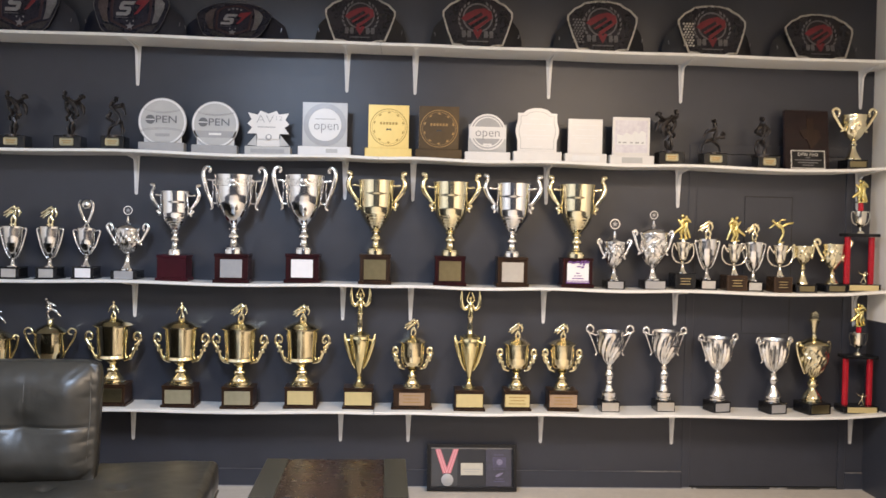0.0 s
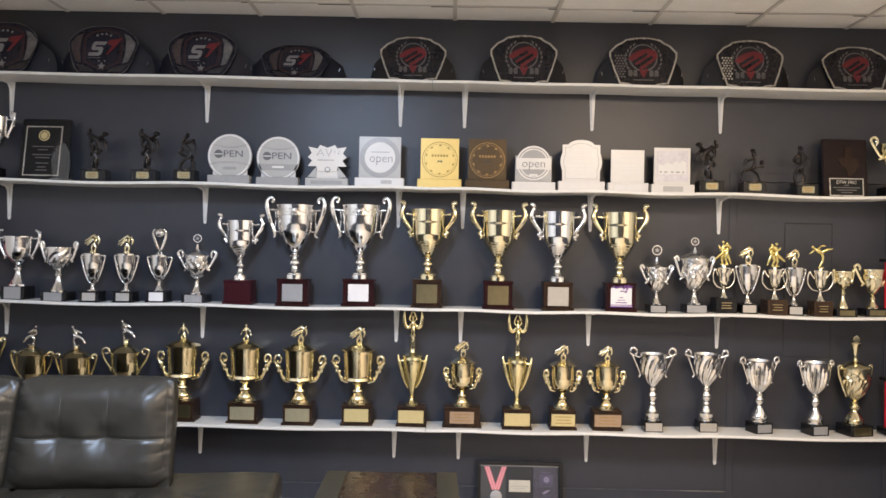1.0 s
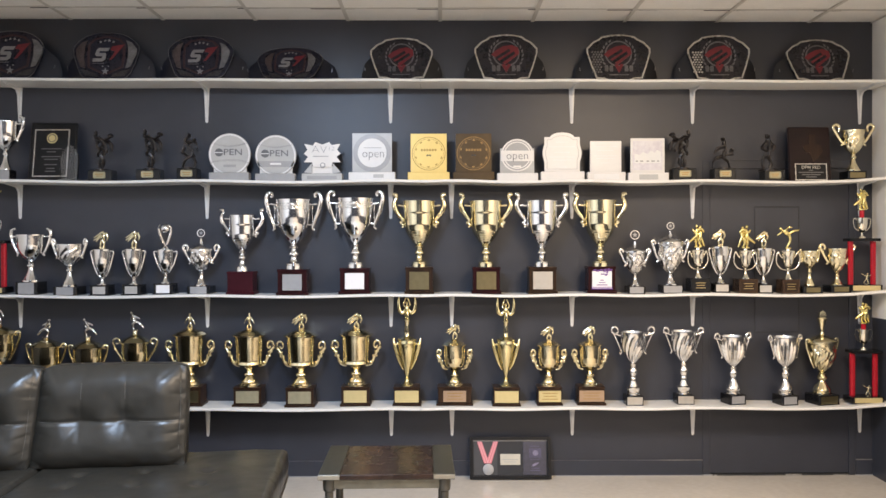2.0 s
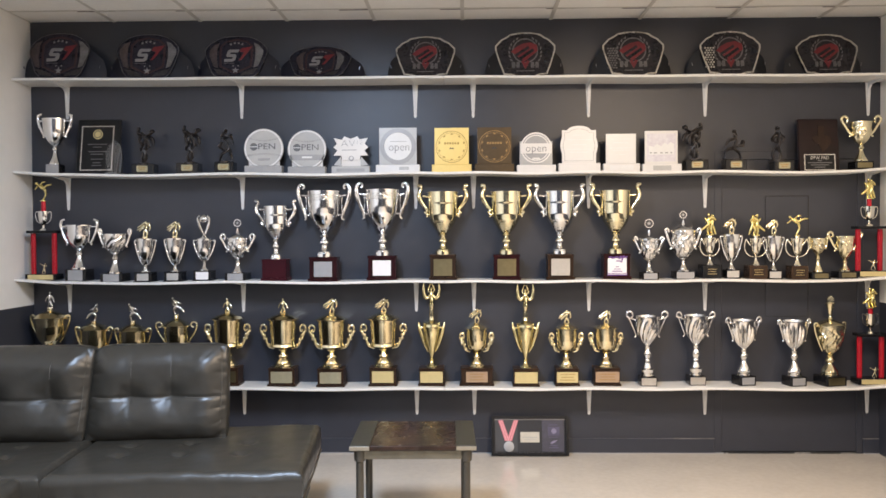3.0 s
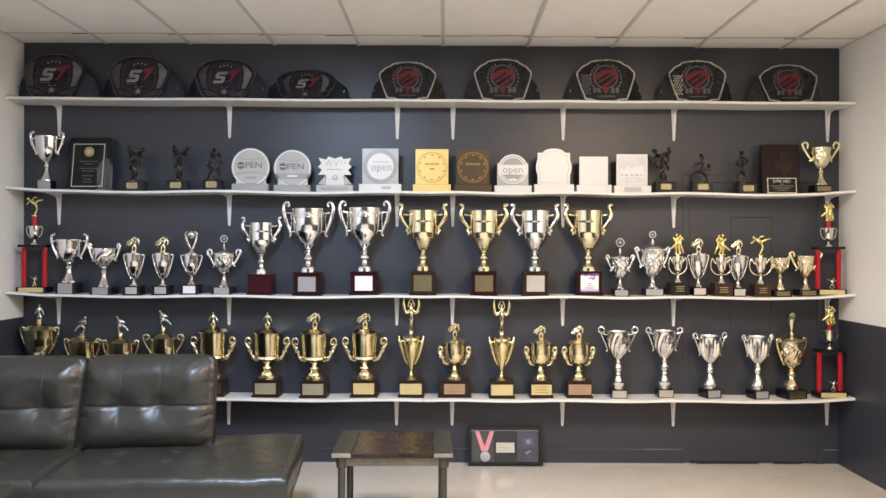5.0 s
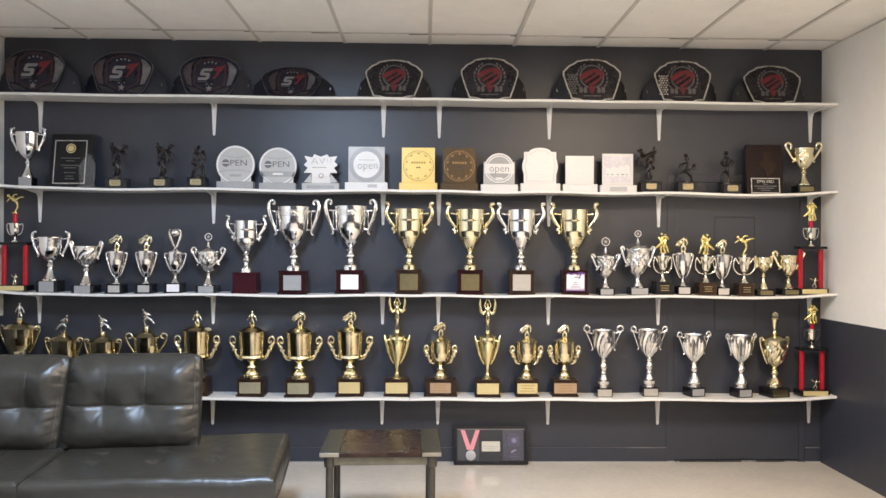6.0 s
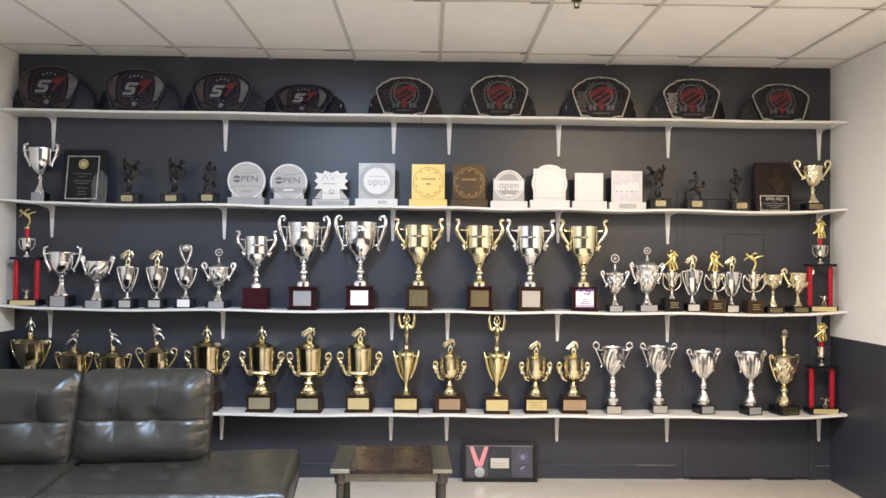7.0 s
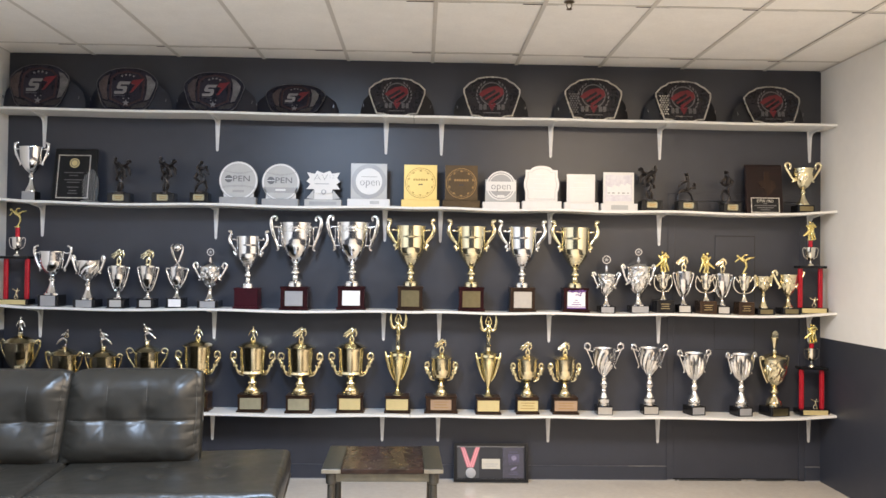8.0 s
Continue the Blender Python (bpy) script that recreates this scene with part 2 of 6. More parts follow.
# ---- mesh helpers ----
def part(name, bm, mat, parent=None, label="", smooth=None):
    """Links a bmesh as one mesh object under a thing or a part; faces flatter than smooth degrees to each other are shaded round."""
    bmesh.ops.recalc_face_normals(bm, faces=bm.faces)
    if smooth:
        for f in bm.faces:
            f.smooth = True
        for e in bm.edges:
            if len(e.link_faces) == 2 and e.calc_face_angle(0) > radians(smooth):
                e.smooth = False
    me = bpy.data.meshes.new(name)
    bm.to_mesh(me)
    bm.free()
    me.materials.append(mat)
    ob = new(name, me)
    if parent is not None:
        ob.parent = parent
    if label:
        ob["label"] = label
    return ob


def root(name, x, y, z, label, category, group="", turn=0, kind=""):
    ob = new(name)
    ob.empty_display_size = 0.05
    ob.matrix_basis = pose(x, y, z, 0, 0, turn)
    return tagged(ob, label, category, group, kind)


def box(x0, x1, y0, y1, z0, z1, bevel=0.0, bm=None, seg=1):
    bm = bm or bmesh.new()
    v = bmesh.ops.create_cube(bm, size=1)["verts"]
    for p in v:
        p.co = ((x0 + x1) / 2 + p.co.x * (x1 - x0), (y0 + y1) / 2 + p.co.y * (y1 - y0), (z0 + z1) / 2 + p.co.z * (z1 - z0))
    if bevel:
        edges = {e for p in v for e in p.link_edges}
        bmesh.ops.bevel(bm, geom=list(edges), offset=bevel, segments=seg, affect="EDGES", profile=0.5)
    return bm


def lathe(profile, seg=28, bm=None, flutes=0, depth=0.0, swirl=0.0, cx=0.0, cy=0.0):
    """A turned body from (radius, height) rings; flutes press ribs into the rings marked with a third value."""
    bm = bm or bmesh.new()
    rings = []
    for ring in profile:
        r, z = ring[0], ring[1]
        mark = ring[2] if len(ring) > 2 else 0
        row = []
        for i in range(seg):
            a = 2 * math.pi * i / seg
            rr = r * (1 + depth * mark * (math.cos(flutes * a + swirl * z) if flutes > 12 else 0.6 * math.cos(flutes * a + 2.2 * math.sin(55 * z)) + 0.5 * math.cos(2 * flutes * a - 95 * z) * math.cos(40 * z))) if flutes else r
            row.append(bm.verts.new((cx + rr * math.cos(a), cy + rr * math.sin(a), z)))
        rings.append(row)
    for a, b in zip(rings, rings[1:]):
        for i in range(seg):
            bm.faces.new((a[i], a[(i + 1) % seg], b[(i + 1) % seg], b[i]))
    bm.faces.new(rings[0][::-1])
    bm.faces.new(rings[-1])
    return bm


def curve_points(pts, n=4):
    """A smooth line through points."""
    out = []
    P = [Vector(p) for p in pts]
    for i in range(len(P) - 1):
        a, b, c, d = P[max(0, i - 1)], P[i], P[i + 1], P[min(len(P) - 1, i + 2)]
        for k in range(n):
            t = k / n
            out.append(0.5 * (2 * b + (c - a) * t + (2 * a - 5 * b + 4 * c - d) * t * t + (3 * b - a - 3 * c + d) * t ** 3))
    out.append(P[-1])
    return out


def tube(pts, radii, seg=8, bm=None, n=4, flat=1.0):
    """A rod of changing thickness along a smooth line; flat widens it across."""
    bm = bm or bmesh.new()
    line = curve_points(pts, n)
    m = len(line) - 1
    k = len(radii) - 1
    rows = []
    for i, p in enumerate(line):
        u = i / m * k
        j = min(int(u), k - 1) if k else 0
        r = radii[j] + (radii[j + 1] - radii[j]) * (u - j) if k else radii[0]
        way = (line[min(i + 1, m)] - line[max(i - 1, 0)]).normalized()
        side = way.cross(Vector((0, 1, 0)))
        if side.length < 0.1:
            side = way.cross(Vector((1, 0, 0)))
        side.normalize()
        up = way.cross(side).normalized()
        rows.append([bm.verts.new(p + side * (r * math.cos(2 * math.pi * q / seg)) + up * (r * flat * math.sin(2 * math.pi * q / seg))) for q in range(seg)])
    for a, b in zip(rows, rows[1:]):
        for q in range(seg):
            bm.faces.new((a[q], a[(q + 1) % seg], b[(q + 1) % seg], b[q]))
    bm.faces.new(rows[0][::-1])
    bm.faces.new(rows[-1])
    return bm


def ball(x, y, z, r, bm=None, sx=1.0, sy=1.0, sz=1.0, sub=2):
    bm = bm or bmesh.new()
    bmesh.ops.create_icosphere(bm, subdivisions=sub, radius=r, matrix=Matrix.Translation((x, y, z)) @ Matrix.Diagonal((sx, sy, sz, 1)))
    return bm


def slab(outline, y0, y1, bm=None):
    """A flat plate standing in the x-z plane, from its outline."""
    bm = bm or bmesh.new()
    a = [bm.verts.new((x, y0, z)) for x, z in outline]
    b = [bm.verts.new((x, y1, z)) for x, z in outline]
    bm.faces.new(a)
    bm.faces.new(b[::-1])
    for i in range(len(a)):
        j = (i + 1) % len(a)
        bm.faces.new((a[i], b[i], b[j], a[j]))
    return bm


def band(outer, inner, y0, y1, bm=None):
    """A frame between two outlines with the same number of corners."""
    bm = bm or bmesh.new()
    rows = [[bm.verts.new((x, y, z)) for x, z in o] for o, y in ((outer, y0), (inner, y0), (inner, y1), (outer, y1))]
    n = len(outer)
    for a, b in zip(rows, rows[1:] + rows[:1]):
        for i in range(n):
            bm.faces.new((a[i], a[(i + 1) % n], b[(i + 1) % n], b[i]))
    return bm


def circle(cx, cz, r, n=32, sx=1.0):
    return [(cx + sx * r * math.cos(2 * math.pi * i / n), cz + r * math.sin(2 * math.pi * i / n)) for i in range(n)]


def lettering(text, size, x, y, z, mat, parent, name="lettering", tilt=90.0, width=None, thin=0.0):
    """Words in the built-in font as a thin raised mesh facing the room, centred on x."""
    cu = bpy.data.curves.new(name, "FONT")
    cu.body, cu.size, cu.extrude, cu.align_x, cu.align_y, cu.resolution_u = text, size, 0.0012, "CENTER", "CENTER", 2
    cu.offset = -thin
    tmp = bpy.data.objects.new(name, cu)
    me = bpy.data.meshes.new_from_object(tmp)
    bpy.data.objects.remove(tmp)
    me.materials.append(mat)
    ob = new(name, me)
    ob.matrix_basis = pose(x, y, z, tilt, 0, 0)
    if width:
        xs = [v.co.x for v in me.vertices]
        me.transform(Matrix.Diagonal((width / (max(xs) - min(xs)), 1, 1, 1)))
    ob.parent = parent
    return ob


# ---- the room ----
HALF, DEPTH = 2.95, 8.6


def ceiling_level(x):
    return 3.014 - 0.0059 * x


def structure(name, bm, mat, label, smooth=None):
    return tagged(part(name, bm, mat, None, "", smooth), label, name.split("_")[0], "", "structure")


structure("floor", box(-HALF - 0.2, HALF + 0.2, -DEPTH - 0.2, 0.2, -0.12, 0.0), M_FLOOR, "glossy pale beige waxed vinyl floor")
structure("wall_west", box(-HALF - 0.15, -HALF, -DEPTH, 0, 0, 3.2), M_SIDE, "side wall painted white above dark grey")
structure("wall_east", box(HALF, HALF + 0.15, -DEPTH, 0, 0, 3.2), M_SIDE, "side wall painted white above dark grey")
# unseen wall behind the camera, kept dark and near so the metal reflects it
structure("wall_south", box(-HALF - 0.15, HALF + 0.15, -DEPTH - 0.15, -DEPTH, 0, 3.2), M_WALL, "unseen dark end wall, added for dark reflections in the cups")

DOOR_L, DOOR_R, DOOR_TOP = 1.872, 2.795, 2.035
bm = box(-HALF - 0.15, DOOR_L, 0, 0.15, 0, 3.2)
box(DOOR_R, HALF + 0.15, 0, 0.15, 0, 3.2, bm=bm)
box(DOOR_L, DOOR_R, 0, 0.15, DOOR_TOP, 3.2, bm=bm)
structure("wall_north", bm, M_WALL, "dark charcoal grey painted back wall")

door = tagged(part("door_1", box(DOOR_L + 0.001, DOOR_R - 0.001, 0.002, 0.055, 0.016, DOOR_TOP - 0.002, 0.001), M_WALL), "closed flush door painted over in dark grey", "door", "", "structure")
VX0, VX1, VZ0, VZ1 = 2.169, 2.466, 0.95, 1.785
# shadow at the panel's edge drawn as a dark band, widest above and right
part("panel_shadow_line", band([(VX0, VZ0), (VX1, VZ0), (VX1, VZ1), (VX0, VZ1)], [(VX0 + 0.002, VZ0 + 0.004), (VX1 - 0.005, VZ0 + 0.004), (VX1 - 0.005, VZ1 - 0.006), (VX0 + 0.002, VZ1 - 0.006)], 0.0004, 0.0018), M_DARKGAP, door, "shadow line put in as dark colour round the painted-over glazing")
part("vision_panel", box(VX0 + 0.003, VX1 - 0.006, -0.0015, 0.0018, VZ0 + 0.005, VZ1 - 0.007, 0.001), M_WALL, door, "painted-over glazing panel")
for side, (a, b) in (("jamb", (DOOR_L - 0.050, DOOR_L)), ("jamb", (DOOR_R, DOOR_R + 0.043))):
    part(side, box(a, b, -0.004, 0.0, 0, DOOR_TOP + 0.055, 0.002), M_WALL, door)
part("head_casing", box(DOOR_L, DOOR_R, -0.005, 0.0, DOOR_TOP, DOOR_TOP + 0.055, 0.002), M_WALL, door)
random.seed(12)
px = DOOR_L - 0.045
while px < DOOR_R:
    w = random.uniform(0.015, 0.11)
    part("paint_chip", box(px, min(px + w, DOOR_R + 0.02), -0.0075, -0.0045, 0.001, random.uniform(0.004, 0.011)), random.choice((M_BARE_EDGE, M_DARKGAP, M_PLATE_GREY, M_TRIM)), door, "chipped paint along the sill")
    px += w + random.uniform(0.005, 0.06)
part("threshold", box(DOOR_L, DOOR_R, -0.004, 0.10, -0.002, 0.010, 0.002), M_DARKGAP, door, "dark scuffed door threshold")

for i, (a, b) in enumerate(((-HALF, DOOR_L - 0.051), (DOOR_R + 0.044, HALF))):
    base = tagged(part("baseboard", box(a, b, -0.010, 0.0, 0.004, 0.102, 0.003), M_TRIM), "dark grey painted baseboard along the back wall", "baseboard", "", "structure")
    bare = max(a, b - 0.28)
    if bare > a:
        part("top_edge", box(a, bare, -0.0115, -0.0005, 0.1025, 0.106, 0.001), M_TOP_EDGE, base, "slightly lighter upper edge")
    part("top_edge", box(bare + 0.001, b, -0.0118, -0.0005, 0.1022, 0.107, 0.001), M_BARE_EDGE, base, "chipped pale upper edge")
    part("caulk_line", box(a, b, -0.012, -0.002, 0.0, 0.006), M_PLATE_GREY, base, "worn pale edge at the floor")

# ceiling: lay-in tiles in a hung grid, all pieces in its one mesh
bm = bmesh.new()
xs = [-HALF] + [0.088 + 0.61 * k for k in range(-4, 5)] + [HALF]
ys = [0.0, -0.30] + [-1.44 - 1.215 * k for k in range(6)] + [-DEPTH]
random.seed(4)
LIT = [(x, y) for x, y, w, c in FIXTURES]
for xa, xb in zip(xs, xs[1:]):
    for yb, ya in zip(ys, ys[1:]):
        if any(xa < x < xb and ya < y < yb for x, y in LIT):
            continue
        drop = random.uniform(-0.003, 0.002)
        z0 = ceiling_level((xa + xb) / 2) + 0.006 + drop
        box(xa + 0.004, xb - 0.004, ya + 0.004, yb - 0.004, z0, z0 + 0.015, bm=bm)
ceiling = structure("ceiling", bm, M_TILE, "suspended ceiling of off-white lay-in tiles")
bm = bmesh.new()
for x in xs:
    z0 = ceiling_level(x)
    box(x - 0.012, x + 0.012, -DEPTH, 0, z0, z0 + 0.004, bm=bm)
    box(x - 0.003, x + 0.003, -DEPTH, 0, z0 + 0.0045, z0 + 0.03, bm=bm)
for y in ys[1:]:
    for xa, xb in zip(xs, xs[1:]):
        z0 = ceiling_level((xa + xb) / 2)
        if xb - xa > 0.1 and not (y < -DEPTH + 0.01):
            box(xa + 0.013, xb - 0.013, y - 0.012, y + 0.012, z0 + 0.0012, z0 + 0.004, bm=bm)
structure("ceiling_grid", bm, M_TBAR, "off-white metal ceiling grid")
bm = bmesh.new()
random.seed(9)
for y in ys[1:3]:
    for x in xs[1:-1]:
        z0 = ceiling_level(x)
        a, b = random.uniform(0.05, 0.22), random.uniform(0.06, 0.25)
        box(x - a, x - 0.013, y + 0.0122, y + 0.0165, z0 - 0.0004, z0 + 0.0045, bm=bm)
        box(x + 0.013, x + b, y + 0.0122, y + 0.0165, z0 - 0.0004, z0 + 0.0045, bm=bm)
structure("ceiling_gaps", bm, M_DARKGAP, "dark gaps beside sagging ceiling tiles")
structure("roof", box(-HALF - 0.2, HALF + 0.2, -DEPTH - 0.2, 0.2, 3.2, 3.3), M_WHITE_WALL, "plain slab above the hung ceiling")
# housings for all four lamps, the added rear pair included
for x, y, w, c in FIXTURES:
    z0 = ceiling_level(x)
    t = root("ceiling_light", x, y, z0, "unseen recessed ceiling light with lit diffuser, rear pair added for fill", "ceiling light", "fluorescent ceiling lights")
    part("housing", band([(-0.30, 0.0), (0.30, 0.0), (0.30, 0.09), (-0.30, 0.09)], [(-0.285, 0.004), (0.285, 0.004), (0.285, 0.085), (-0.285, 0.085)], -0.6, 0.6), M_TBAR, t)
    part("diffuser", box(-0.28, 0.28, -0.59, 0.59, 0.01, 0.014), M_DIFFUSER, t)

# fire sprinkler head
t = root("sprinkler_head", 0.824, -1.495, ceiling_level(0.85), "small dark brass fire sprinkler head on the ceiling", "sprinkler")
part("escutcheon", lathe([(0.028, -0.001), (0.030, -0.004), (0.012, -0.009)], 20), M_SPRINKLER, t, smooth=40)
bm = tube([(-0.010, 0, -0.008), (-0.014, 0, -0.024), (-0.004, 0, -0.040)], [0.003], 6)
tube([(0.010, 0, -0.008), (0.014, 0, -0.024), (0.004, 0, -0.040)], [0.003], 6, bm)
part("yoke", bm, M_SPRINKLER, t, smooth=50)
part("deflector", lathe([(0.006, -0.038), (0.017, -0.041), (0.016, -0.044), (0.004, -0.047)], 16), M_SPRINKLER, t, smooth=40)

# ---- shelves and brackets ----
BRACKETS = [-2.692, -1.457, -0.242, 0.160, 0.957, 1.757, 2.866]
SHELF_TOP = {1: 2.588, 2: 1.951, 3: 1.226, 4: 0.506}
SAG = {1: 0.004, 2: 0.011, 3: 0.010, 4: 0.008}
SHELF_DEPTH, SHELF_THICK = 0.258, 0.017
DROP = {1: 0.230, 2: 0.226, 3: 0.216, 4: 0.219}


def shelf_z(n, x):
    """Top of shelf n at x: it sags between its brackets and lifts at the side walls."""
    z = SHELF_TOP[n] + (-0.0042 * (x + 0.3) if n == 1 else -0.0022 * x if n == 2 else 0)
    for a, b in zip(BRACKETS, BRACKETS[1:]):
        if a < x < b:
            z -= SAG[n] * min(1.0, (b - a) / 1.0) * math.sin(math.pi * (x - a) / (b - a)) ** 2
    if n > 1:
        z += 0.018 * max(0, (abs(x) - 2.7) / 0.25)
    return z


for n in SHELF_TOP:
    shelf = root("wall_shelf", 0, 0, 0, "long white painted wall shelf sagging between its brackets", "shelf", "trophy shelves")
    for a, b in ((-HALF + 0.002, -0.042), (-0.039, HALF - 0.002)):
        bm = bmesh.new()
        rows = []
        for i in range(49):
            x = a + (b - a) * i / 48
            z = shelf_z(n, x)
            e = 0.003
            ring = [(-0.002, z), (-SHELF_DEPTH + e, z), (-SHELF_DEPTH, z - e), (-SHELF_DEPTH, z - SHELF_THICK + e), (-SHELF_DEPTH + e, z - SHELF_THICK), (-0.002, z - SHELF_THICK)]
            rows.append([bm.verts.new((x, y, zz)) for y, zz in ring])
        for r, s in zip(rows, rows[1:]):
            for q in range(6):
                bm.faces.new((r[q], r[(q + 1) % 6], s[(q + 1) % 6], s[q]))
        bm.faces.new(rows[0])
        bm.faces.new(rows[-1][::-1])
        part("board", bm, M_SHELF, shelf)
    for x in BRACKETS:
        zt = shelf_z(n, x) - SHELF_THICK
        arm = part("bracket", slab([(-0.020, zt), (0.020, zt), (0.018, zt - 0.02), (0.009, zt - DROP[n] + 0.007), (0.004, zt - DROP[n]), (-0.004, zt - DROP[n]), (-0.009, zt - DROP[n] + 0.007), (-0.018, zt - 0.02)], -0.0045, -0.001), M_STEEL_WHITE, shelf, "tapered white steel bracket")
        arm.location.x = x
        bm = bmesh.new()
        pts = [(-0.0045, zt - DROP[n] + 0.02), (-0.012, zt - DROP[n] + 0.04), (-0.022, zt - 0.05), (-0.05, zt - 0.022), (-0.20, zt - 0.008), (-0.215, zt - 0.003), (-0.0045, zt - 0.003)]
        u = [bm.verts.new((-0.006, p, q)) for p, q in pts]
        w = [bm.verts.new((0.006, p, q)) for p, q in pts]
        bm.faces.new(u)
        bm.faces.new(w[::-1])
        for i in range(len(u)):
            j = (i + 1) % len(u)
            bm.faces.new((u[i], w[i], w[j], u[j]))
        box(-0.017, 0.017, -0.222, -0.0046, zt - 0.0028, zt - 0.0004, bm=bm)
        part("rib", bm, M_STEEL_WHITE, arm)


# ---- trophies ----
CAST = {}
CAST["duo"] = (((0.06, 0.92), (0.25, 0.84)), ((0.02, 0.42), (0.16, 0.22), (0.10, 0.0)), ((0.0, 0.42), (-0.10, 0.20), (-0.08, 0.0)), ((0.02, 0.40), (0.08, 0.60), (0.06, 0.80)), ((0.22, 0.78), (0.0, 0.88), (-0.20, 0.74), (-0.46, 0.58)), ((-0.08, 0.74), (-0.28, 0.54), (-0.50, 0.42)), ((0.20, 0.80), (0.32, 0.62), (0.26, 0.42)), ((0.06, 0.72), (-0.16, 0.54), (-0.34, 0.34)))
CAST["clinch"] = (((-0.06, 0.93), (0.12, 0.88)), ((-0.08, 0.46), (-0.22, 0.34), (-0.40, 0.20)), ((-0.04, 0.44), (-0.10, 0.20), (-0.06, 0.0)), ((0.12, 0.46), (0.22, 0.24), (0.30, 0.0)), ((0.10, 0.44), (0.04, 0.22), (0.12, 0.0)), ((-0.06, 0.44), (-0.08, 0.62), (-0.05, 0.80)), ((0.12, 0.44), (0.16, 0.62), (0.10, 0.78)), ((-0.04, 0.74), (0.14, 0.80), (0.26, 0.68)), ((0.10, 0.72), (-0.12, 0.66), (-0.22, 0.76)), ((0.14, 0.60), (0.0, 0.54), (-0.14, 0.58)))
CAST["dive"] = (((-0.20, 0.92),), ((-0.16, 0.82), (-0.02, 0.62), (0.06, 0.44)), ((-0.14, 0.78), (-0.20, 0.56), (-0.06, 0.48)), ((-0.10, 0.74), (0.10, 0.66), (0.22, 0.60)), ((0.06, 0.44), (-0.14, 0.28), (-0.06, 0.0)), ((0.06, 0.44), (0.28, 0.32), (0.46, 0.10)))
CAST["lift"] = (((-0.20, 0.92), (0.26, 0.86)), ((0.0, 0.40), (0.08, 0.20), (0.02, 0.0)), ((-0.02, 0.40), (-0.10, 0.20), (-0.08, 0.0)), ((0.0, 0.38), (0.0, 0.60), (-0.06, 0.78)), ((-0.24, 0.84), (-0.06, 0.78), (0.10, 0.74), (0.28, 0.82)), ((-0.06, 0.80), (-0.18, 0.66), (-0.10, 0.52)), ((0.0, 0.60), (-0.14, 0.50), (-0.20, 0.36)), ((-0.04, 0.74), (0.16, 0.62), (0.20, 0.44)), ((0.10, 0.76), (0.28, 0.66), (0.34, 0.50)))
CAST["coil"] = (((0.03, 0.92), (0.20, 0.78)), ((0.0, 0.86), (-0.14, 0.72), (0.10, 0.55), (0.16, 0.36), (-0.10, 0.22), (-0.20, 0.0)), ((0.16, 0.36), (0.24, 0.16), (0.20, 0.0)), ((-0.10, 0.72), (0.18, 0.74), (0.28, 0.56)), ((-0.14, 0.60), (-0.22, 0.44), (0.0, 0.34)))
CAST["ride"] = (((0.0, 0.92), (-0.30, 0.56)), ((0.0, 0.84), (-0.06, 0.60), (0.02, 0.36)), ((0.02, 0.40), (0.26, 0.28), (0.34, 0.0)), ((0.0, 0.36), (-0.20, 0.24), (-0.26, 0.0)), ((-0.04, 0.70), (0.20, 0.62), (0.30, 0.44)), ((-0.30, 0.48), (-0.05, 0.42), (0.20, 0.30)))
CAST["tower"] = (((0.0, 0.92),), ((0.0, 0.82), (0.04, 0.60), (0.0, 0.40)), ((0.0, 0.42), (0.10, 0.20), (0.04, 0.0)), ((0.0, 0.42), (-0.10, 0.22), (-0.08, 0.0)), ((0.02, 0.76), (0.16, 0.60), (0.06, 0.46)), ((0.0, 0.76), (-0.14, 0.62), (-0.02, 0.52)))


def cast_group(kind, h, stout, rugged=0.0):
    """A cast statuette of limbs and heads run together, one mesh on a small round foot; rugged roughens its folds."""
    heads, *limbs = CAST[kind]
    bm = bmesh.new()
    for i, limb in enumerate(limbs):
        y = 0.055 * h * ((i % 3) - 1)
        tube([(p * h, y, q * h) for p, q in limb], [0.082 * stout * h, 0.068 * stout * h, 0.040 * stout * h], 7, bm, 3)
        ball(limb[-1][0] * h, y, max(limb[-1][1], 0.03) * h, 0.046 * stout * h, bm, sub=1)
    for i, (p, q) in enumerate(heads):
        ball(p * h, (0.05 * i - 0.03) * h, q * h, (0.076 if not rugged else 0.066) * h, bm)
    if rugged:
        for v in bm.verts:
            push = noise.noise_vector(v.co * (9.0 / h)) * rugged * h + noise.noise_vector(v.co * (21.0 / h)) * rugged * 0.6 * h
            v.co += push
    lathe([(0.22 * h, -0.05 * h), (0.22 * h, 0.0), (0.16 * h, 0.014 * h)], 14, bm)
    return bm


